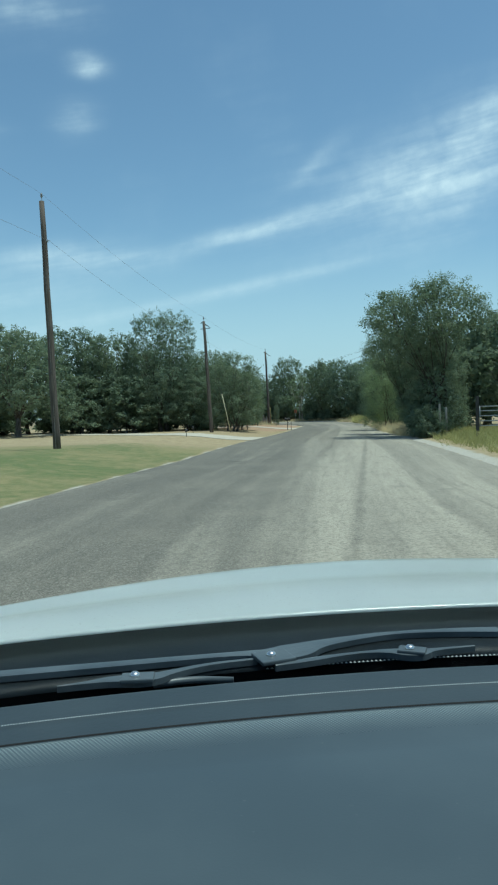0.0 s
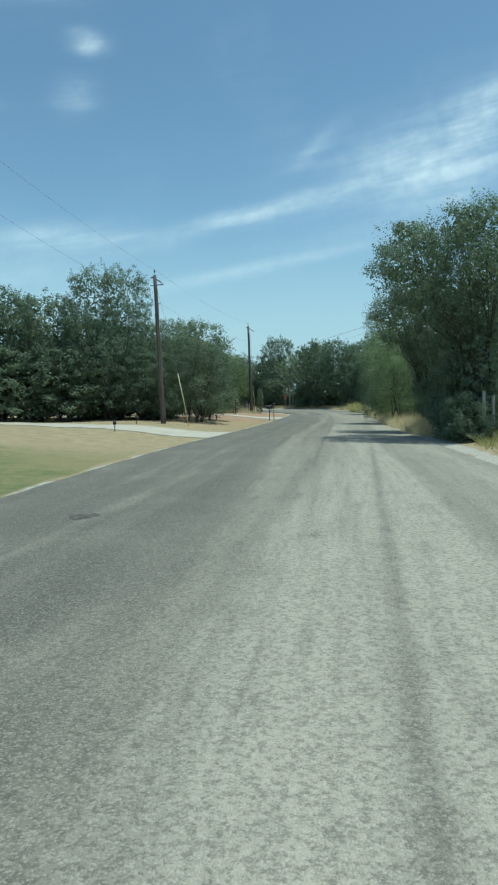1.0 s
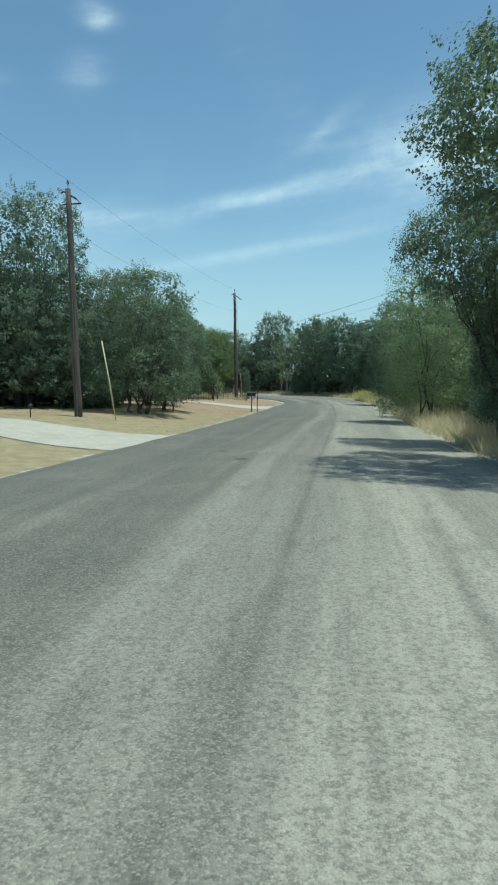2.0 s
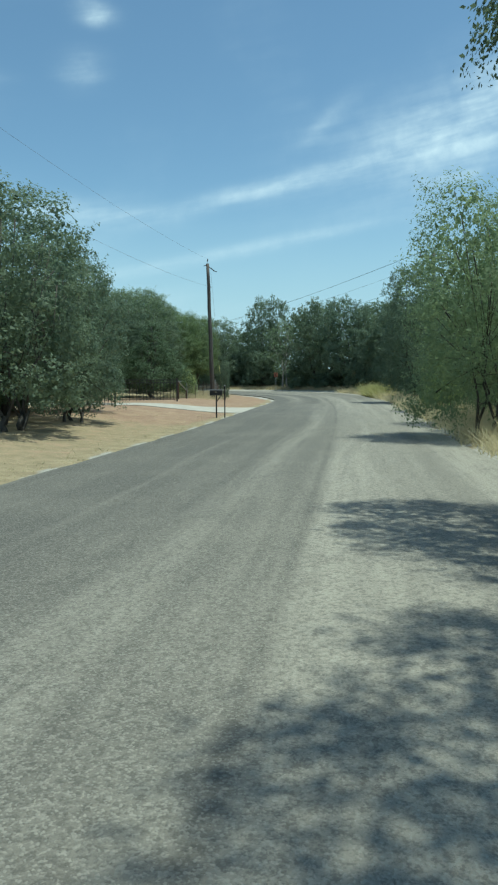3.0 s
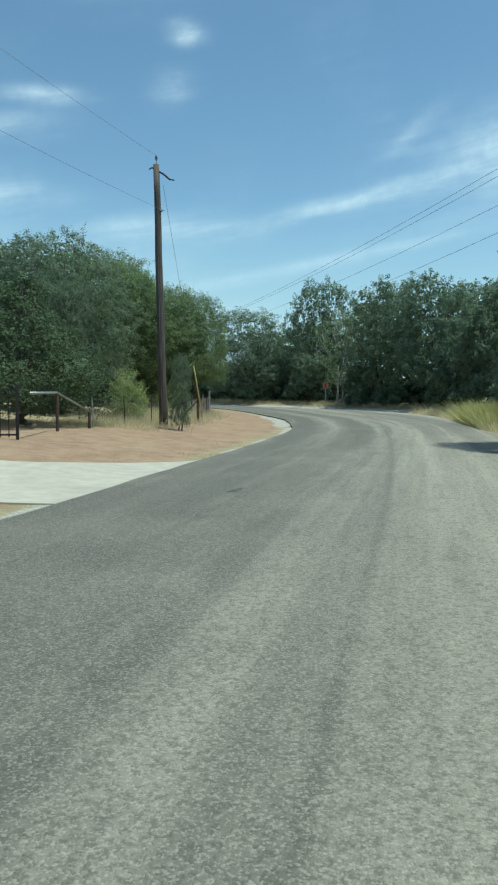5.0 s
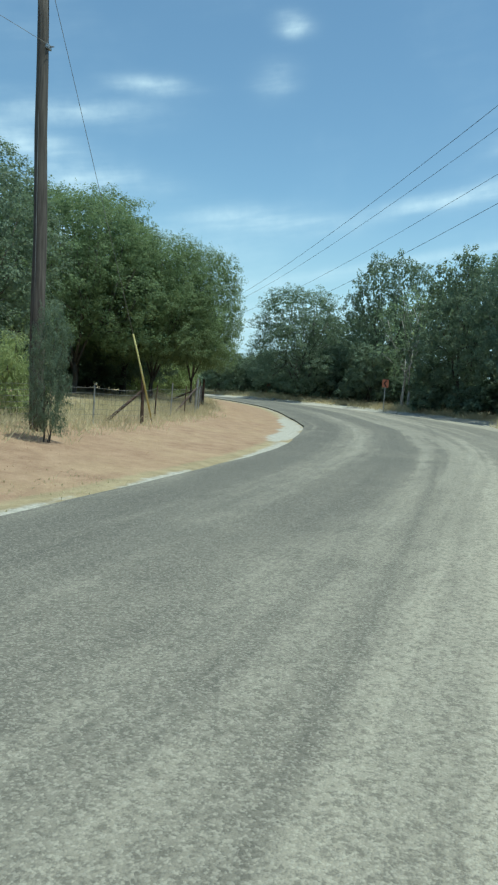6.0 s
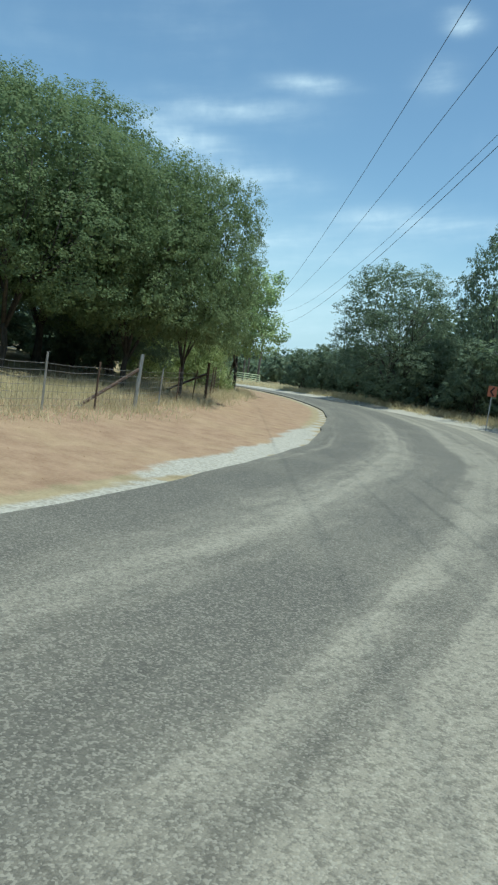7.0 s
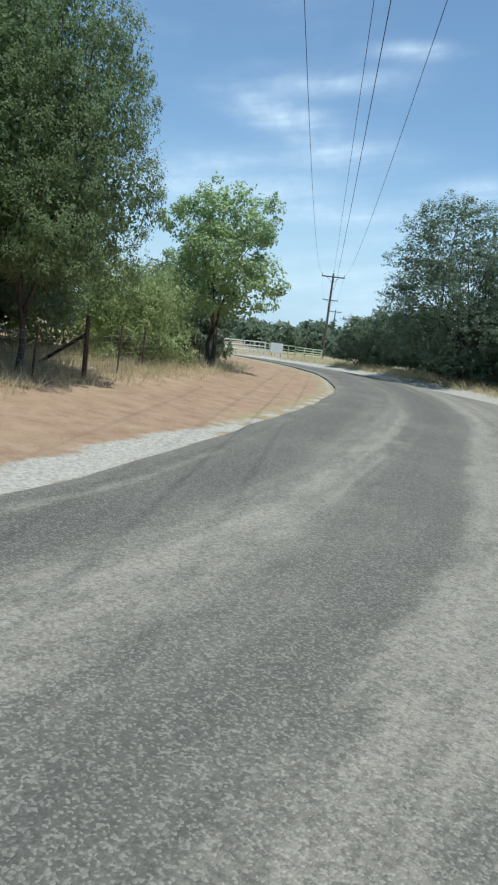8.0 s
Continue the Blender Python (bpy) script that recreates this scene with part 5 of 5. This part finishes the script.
# ---- far fields beyond the bend ----
def pipe_fence(name, a, b, rails, h, mat, label, posts=5):
    ga, gb = ground_z(*a), ground_z(*b)
    ob = thing(name, *a, ga, label, "fence")
    d = Vector((b[0] - a[0], b[1] - a[1], gb - ga))
    for k in range(posts + 1):
        q = d * (k / posts)
        part("post", tube([q - Vector((0, 0, 0.3)), q + Vector((0, 0, h + 0.04))], 0.055, 8), mat, ob)
    for k in range(rails):
        z = h * (k + 1) / rails
        part("rail", tube([Vector((0, 0, z)), d + Vector((0, 0, z))], 0.045, 8), mat, ob, smooth=True)


pipe_fence("board_fence", (-36, 152.5), (-27.3, 158.6), 3, 1.25, M_WHITE, "white rail fence far across the field", 5)
pipe_fence("pipe_gate", (-24.8, 160.4), (-22.4, 161.6), 5, 1.2, M_PALEGREEN, "pale green pipe gate at the far field's edge", 3)
pipe_fence("board_fence", (-24.8, 160.4), (-40.0, 176.0), 3, 1.25, M_PALEGREEN, "pale green rail fence far across the field", 8)
q = thing("field_sign", -26.3, 159.2, ground_z(-26.3, 159.2), "plain white panel standing on two posts by the field", "sign", rz=30)
part("panel", box(1.25, 0.05, 1.0, (0, 0, 0.85), 0.01), M_WHITE, q)
for s in (-0.45, 0.45):
    part("post", box(0.08, 0.08, 1.1, (s, 0.07, 0.35), 0.008), M_GREYWOOD, q)


# ---- loose stones ----
def stone(x, y, size, seed):
    rng = random.Random(seed)
    bm = bmesh.new()
    bmesh.ops.create_icosphere(bm, subdivisions=2, radius=1.0)
    for v in bm.verts:
        k = 1 + 0.22 * noise.noise(v.co * 1.7 + Vector((seed, 0, 0)))
        v.co = Vector((v.co.x * size * 1.3 * k, v.co.y * size * k, v.co.z * size * 0.6 * k))
    ob = part("stone", bm, M_ROCK, None)
    ob.matrix_world = pose(x, y, ground_z(x, y) + size * 0.25, 0, 0, rng.uniform(0, 360))
    tagged(ob, "pale limestone lump lying in the dry grass", "stone", "loose stones")


for i, (x, y, s) in enumerate(((-1.6, 108.2, 0.11), (6.4, 121.9, 0.16), (5.7, 122.6, 0.11), (7.9, 121.6, 0.09), (-2.4, 132.2, 0.18), (-3.4, 133.2, 0.12), (-5.2, 135.2, 0.14), (9.6, 43.6, 0.1))):
    stone(x, y, s, i)


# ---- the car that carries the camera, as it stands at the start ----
def car_paint(n, co):
    f = n.noise(co, 2.0, 4)
    g = n.noise(co, 160.0, 2)
    c = n.mix(n.ramp(f, 0.3, 0.7), (0.74, 0.80, 0.78), (0.80, 0.85, 0.83))
    return n.mix(n.math("MULTIPLY", n.ramp(g, 0.62, 0.75), 0.25), c, (0.45, 0.45, 0.42)), 0.22


def dash_build(n, co):
    f, dust, grain = n.noise(co, 4.0, 4), n.noise(co, 90.0, 2), n.noise(co, 420.0, 2)
    c = n.mix(n.ramp(f, 0.3, 0.7), (0.052, 0.068, 0.078), (0.066, 0.084, 0.094))
    c = n.mix(n.math("MULTIPLY", n.ramp(dust, 0.72, 0.80), 0.35), c, (0.16, 0.17, 0.17))
    return c, 0.36, grain, 0.00006


def roll_build(n, co):
    """Woven vinyl; the sheen on its raised pimples is painted as a pale mask."""
    sep = n.add("ShaderNodeSeparateXYZ", {0: co})
    x, y = sep.outputs[0], sep.outputs[1]
    off = n.math("SUBTRACT", x, 0.7)
    line = n.math("MULTIPLY_ADD", n.math("MULTIPLY", off, off), 0.175, y)
    dot = n.math("MULTIPLY", n.math("SINE", n.math("MULTIPLY", x, 1450.0)), n.math("SINE", n.math("MULTIPLY", line, 1150.0)))
    # sheen along the crest, put into the pimples' colour and fading below
    dust_or_sheen = n.math("MULTIPLY", n.ramp(line, 0.938, 0.925), n.ramp(n.math("MULTIPLY_ADD", n.noise(co, 30.0, 3), 0.014, line), 0.868, 0.925))
    c = n.mix(n.ramp(n.noise(co, 4.0, 4), 0.3, 0.7), (0.052, 0.068, 0.078), (0.066, 0.084, 0.094))
    c = n.mix(n.math("MULTIPLY", n.ramp(dot, -0.25, 0.55), dust_or_sheen), c, (0.24, 0.275, 0.265))
    return c, 0.38, dot, 0.00012


M_PAINT = material("pale_car_paint", car_paint)
M_DASH = material("grained_dashboard", dash_build)
M_ROLL = material("woven_dash_roll", roll_build)
M_RUBBER = plain("black_rubber", (0.010, 0.010, 0.011), (0.022, 0.022, 0.023), 6.0, 0.65, 120.0, 0.0006)
M_COWL = plain("dusty_black_plastic", (0.011, 0.018, 0.023), (0.022, 0.032, 0.039), 5.0, 0.55, 200.0, 0.0004)
M_FRONT = plain("dark_dash_front", (0.030, 0.040, 0.046), (0.042, 0.054, 0.061), 5.0, 0.5, 220.0, 0.0003)
M_PALE = plain("pale_knurled_vinyl", (0.42, 0.44, 0.43), (0.60, 0.62, 0.60), 12.0, 0.4, 300.0, 0.0001)
M_ARM = plain("faded_wiper_black", (0.055, 0.068, 0.076), (0.095, 0.112, 0.122), 9.0, 0.40, 120.0, 0.0004)
# near-black stands for the shade in the windshield gap; the seam shares it
M_GAP = plain("gap_shade_black", (0.003, 0.003, 0.003), (0.006, 0.006, 0.007), 6.0, 0.9, 120.0, 0.0006)
M_STEEL = plain("bright_bolt_steel", (0.55, 0.55, 0.55), (0.7, 0.7, 0.7), 9.0, 0.25, 60.0, 0.0002, 0.9)

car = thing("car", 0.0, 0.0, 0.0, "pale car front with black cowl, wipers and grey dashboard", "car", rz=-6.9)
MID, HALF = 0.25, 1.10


def sheet(rows, cols, f, thick=0.0):
    """A curved sheet; f(u, v) gives a place for u across and v along."""
    bm = bmesh.new()
    grid = [[bm.verts.new(f(i / cols, j / rows)) for i in range(cols + 1)] for j in range(rows + 1)]
    for j in range(rows):
        for i in range(cols):
            bm.faces.new((grid[j][i], grid[j][i + 1], grid[j + 1][i + 1], grid[j + 1][i]))
    if thick:
        bmesh.ops.solidify(bm, geom=bm.faces[:], thickness=thick)
    return bm


def across(u, half=HALF):
    return MID + (2 * u - 1) * half


def arc(y, x):
    """Lines across the car bow backwards towards its sides."""
    return y - 0.175 * (0.7 - x) ** 2


def hood(u, v):
    x = across(u)
    near = arc(1.506, x)
    far = 2.0 - 0.5 * max(0.0, 0.25 - x, x - 0.75) ** 2
    if v < 0.6:
        k = v / 0.6
        return x, near + (far - near) * k, 1.058 + 0.012 * math.sin(math.pi * min(1.0, k * 1.6)) - 0.008 * k
    w = (v - 0.6) / 0.4
    return x, far + 0.55 * w, 1.05 - 0.13 * w - 0.10 * w * w


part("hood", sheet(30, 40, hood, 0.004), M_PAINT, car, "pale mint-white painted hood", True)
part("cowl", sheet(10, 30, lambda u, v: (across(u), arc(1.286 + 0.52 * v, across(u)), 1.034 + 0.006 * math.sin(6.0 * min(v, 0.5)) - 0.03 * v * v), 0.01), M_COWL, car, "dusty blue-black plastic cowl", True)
# shade of the deep pocket before the cowl is put into this sheet's colour
part("windshield_seal", sheet(6, 30, lambda u, v: (across(u), arc(1.07 + 0.22 * v, across(u)), 0.90 + 0.134 * v ** 3), 0.01), M_GAP, car, "windshield seal sheet blackened for the gap's shade", True)


def dash_height(y):
    """From the dark gap up to the piping, over the seam and a soft roll, then level."""
    z = 1.050 + 0.048 * smooth(y, 1.153, 1.06) + 0.0012 * math.exp(-((y - 1.0) / 0.006) ** 2)
    z += 0.0115 * smooth(y, 0.940, 0.905) - 0.0060 * smooth(y, 0.905, 0.82) - 0.012 * smooth(y, 0.8, 0.4)
    return float(z)


def dash(near, far):
    def f(u, v):
        x, y = across(u, HALF - 0.06), far + (near - far) * v
        return x, arc(y, x), dash_height(y)
    return f


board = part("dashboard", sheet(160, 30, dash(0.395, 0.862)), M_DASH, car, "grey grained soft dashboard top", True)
part("roll", sheet(60, 40, dash(0.862, 0.943)), M_ROLL, board, "woven grey vinyl roll with painted pale sheen", True)
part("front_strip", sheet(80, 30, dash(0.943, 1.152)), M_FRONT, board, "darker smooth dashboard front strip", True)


def beads(y, z, x0, x1, step, size):
    """A fine row of small pimples that follows the bow of the car."""
    faces, verts = [], []
    for k in range(int((x1 - x0) / step)):
        x = x0 + step * k
        q, i = arc(y, x), len(verts)
        verts += [(x - size, q, z), (x, q - size * 0.7, z), (x + size, q, z), (x, q + size * 0.7, z), (x, q, z + size * 0.9)]
        faces += [(i, i + 1, i + 4), (i + 1, i + 2, i + 4), (i + 2, i + 3, i + 4), (i + 3, i, i + 4)]
    bm = bmesh.new()
    vs = [bm.verts.new(v) for v in verts]
    for f in faces:
        bm.faces.new([vs[j] for j in f])
    return bm


part("piping", beads(1.0, 1.0985, -0.75, 0.95, 0.0031, 0.0021), M_PALE, board, "fine pale knurled piping")
part("seam", sheet(2, 30, lambda u, v: (across(u, HALF - 0.07), arc(0.9405 + 0.0040 * v, across(u, HALF - 0.07)), 1.0984 + 0.0012 * math.sin(math.pi * v))), M_GAP, board, "dark seam between the dashboard's panels", True)
part("seal_beading", beads(1.285, 1.036, -0.13, 0.9, 0.0072, 0.0026), M_PALE, car, "fine bright beaded strip along the seal")
part("dash_face", sheet(4, 20, lambda u, v: (across(u, HALF - 0.06), arc(0.395 - 0.02 * v, across(u, HALF - 0.06)), 1.09 - 0.5 * v), 0.01), M_DASH, board)


def ribbon(path, z, thick=0.010, crown_up=0.0010):
    """A flat curved arm along (x, y, width) stations, with a raised middle and rounded ends."""
    p = np.array(path, float)
    for _ in range(3):
        a, b = p[:-1], p[1:]
        mid = np.empty((2 * len(a), 3))
        mid[0::2], mid[1::2] = 0.75 * a + 0.25 * b, 0.25 * a + 0.75 * b
        p = np.vstack([p[:1], mid, p[-1:]])
    d = np.gradient(p[:, :2], axis=0)
    d /= np.linalg.norm(d, axis=1)[:, None]
    bm, rings = bmesh.new(), []
    for (x, y, w), (dx, dy) in zip(p, d):
        ring = []
        for f, h in ((-0.5, -thick), (-0.5, 0.0), (-0.25, crown_up * 0.8), (0.0, crown_up), (0.25, crown_up * 0.8), (0.5, 0.0), (0.5, -thick)):
            ring.append(bm.verts.new((x - dy * w * f, y + dx * w * f, z + h)))
        rings.append(ring)
    for r, q in zip(rings, rings[1:]):
        for k in range(7):
            bm.faces.new((r[k], q[k], q[(k + 1) % 7], r[(k + 1) % 7]))
    bm.faces.new(rings[0])
    bm.faces.new(rings[-1][::-1])
    return bm


def wiper(stations, z, bolt, clip, label, blade=()):
    w = part("wiper", ribbon(stations, z), M_ARM, car, label)
    if blade:
        part("blade", ribbon(blade, z - 0.012, 0.006, 0.004), M_ARM, w, smooth=True)
    x, y = bolt
    turn = Matrix.Rotation(radians(clip[2]), 4, "Z")
    part("clip", box(clip[0], clip[1], 0.007, (x + 0.004, y, z + 0.002), 0.002, turn), M_ARM, w, "worn grey wiper clip")
    part("bolt", shifted(tube([(0, 0, 0.002), (0, 0, 0.009), (0, 0, 0.012)], [0.0085, 0.008, 0.004], 14), (x, y, z)), M_STEEL, w, "bright round bolt", True)


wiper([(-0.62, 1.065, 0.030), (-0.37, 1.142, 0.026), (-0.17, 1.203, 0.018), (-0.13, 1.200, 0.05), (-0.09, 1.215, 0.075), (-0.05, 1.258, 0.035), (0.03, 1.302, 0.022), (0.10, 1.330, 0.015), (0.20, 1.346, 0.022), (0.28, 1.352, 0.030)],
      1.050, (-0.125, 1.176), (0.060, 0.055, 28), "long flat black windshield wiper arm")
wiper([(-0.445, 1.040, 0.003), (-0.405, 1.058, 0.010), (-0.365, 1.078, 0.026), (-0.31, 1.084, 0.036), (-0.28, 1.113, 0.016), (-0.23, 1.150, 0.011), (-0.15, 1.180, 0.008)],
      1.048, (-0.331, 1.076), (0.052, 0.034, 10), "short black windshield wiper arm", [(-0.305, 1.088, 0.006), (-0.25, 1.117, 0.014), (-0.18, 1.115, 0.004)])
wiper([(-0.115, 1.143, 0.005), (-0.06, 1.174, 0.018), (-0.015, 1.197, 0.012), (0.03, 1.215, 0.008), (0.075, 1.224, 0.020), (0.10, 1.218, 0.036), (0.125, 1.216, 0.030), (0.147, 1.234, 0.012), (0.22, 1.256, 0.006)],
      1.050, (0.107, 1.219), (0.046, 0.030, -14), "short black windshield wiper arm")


def fender(s):
    def f(u, v):
        a = Vector(hood(0.5 + 0.5 * s, u))
        y = 0.35 + (a.y - 0.35) * (0.35 + 0.65 * u) if u < 0.001 else a.y
        wheel = max(0.0, 0.40 ** 2 - (y - 1.55) ** 2) ** 0.5
        low = max(0.30, 0.36 + wheel)
        return (a.x + s * 0.035 * math.sin(math.pi * v), y, a.z + (low - a.z) * v)
    return sheet(10, 40, f, 0.01)


def door_side(s):
    back, front = 0.1, hood(0.5 + 0.5 * s, 0.0)[1]
    return sheet(6, 10, lambda u, v: (MID + s * (HALF + 0.03 * math.sin(math.pi * v)), back + (front - back) * u, 1.03 - 0.73 * v), 0.012)


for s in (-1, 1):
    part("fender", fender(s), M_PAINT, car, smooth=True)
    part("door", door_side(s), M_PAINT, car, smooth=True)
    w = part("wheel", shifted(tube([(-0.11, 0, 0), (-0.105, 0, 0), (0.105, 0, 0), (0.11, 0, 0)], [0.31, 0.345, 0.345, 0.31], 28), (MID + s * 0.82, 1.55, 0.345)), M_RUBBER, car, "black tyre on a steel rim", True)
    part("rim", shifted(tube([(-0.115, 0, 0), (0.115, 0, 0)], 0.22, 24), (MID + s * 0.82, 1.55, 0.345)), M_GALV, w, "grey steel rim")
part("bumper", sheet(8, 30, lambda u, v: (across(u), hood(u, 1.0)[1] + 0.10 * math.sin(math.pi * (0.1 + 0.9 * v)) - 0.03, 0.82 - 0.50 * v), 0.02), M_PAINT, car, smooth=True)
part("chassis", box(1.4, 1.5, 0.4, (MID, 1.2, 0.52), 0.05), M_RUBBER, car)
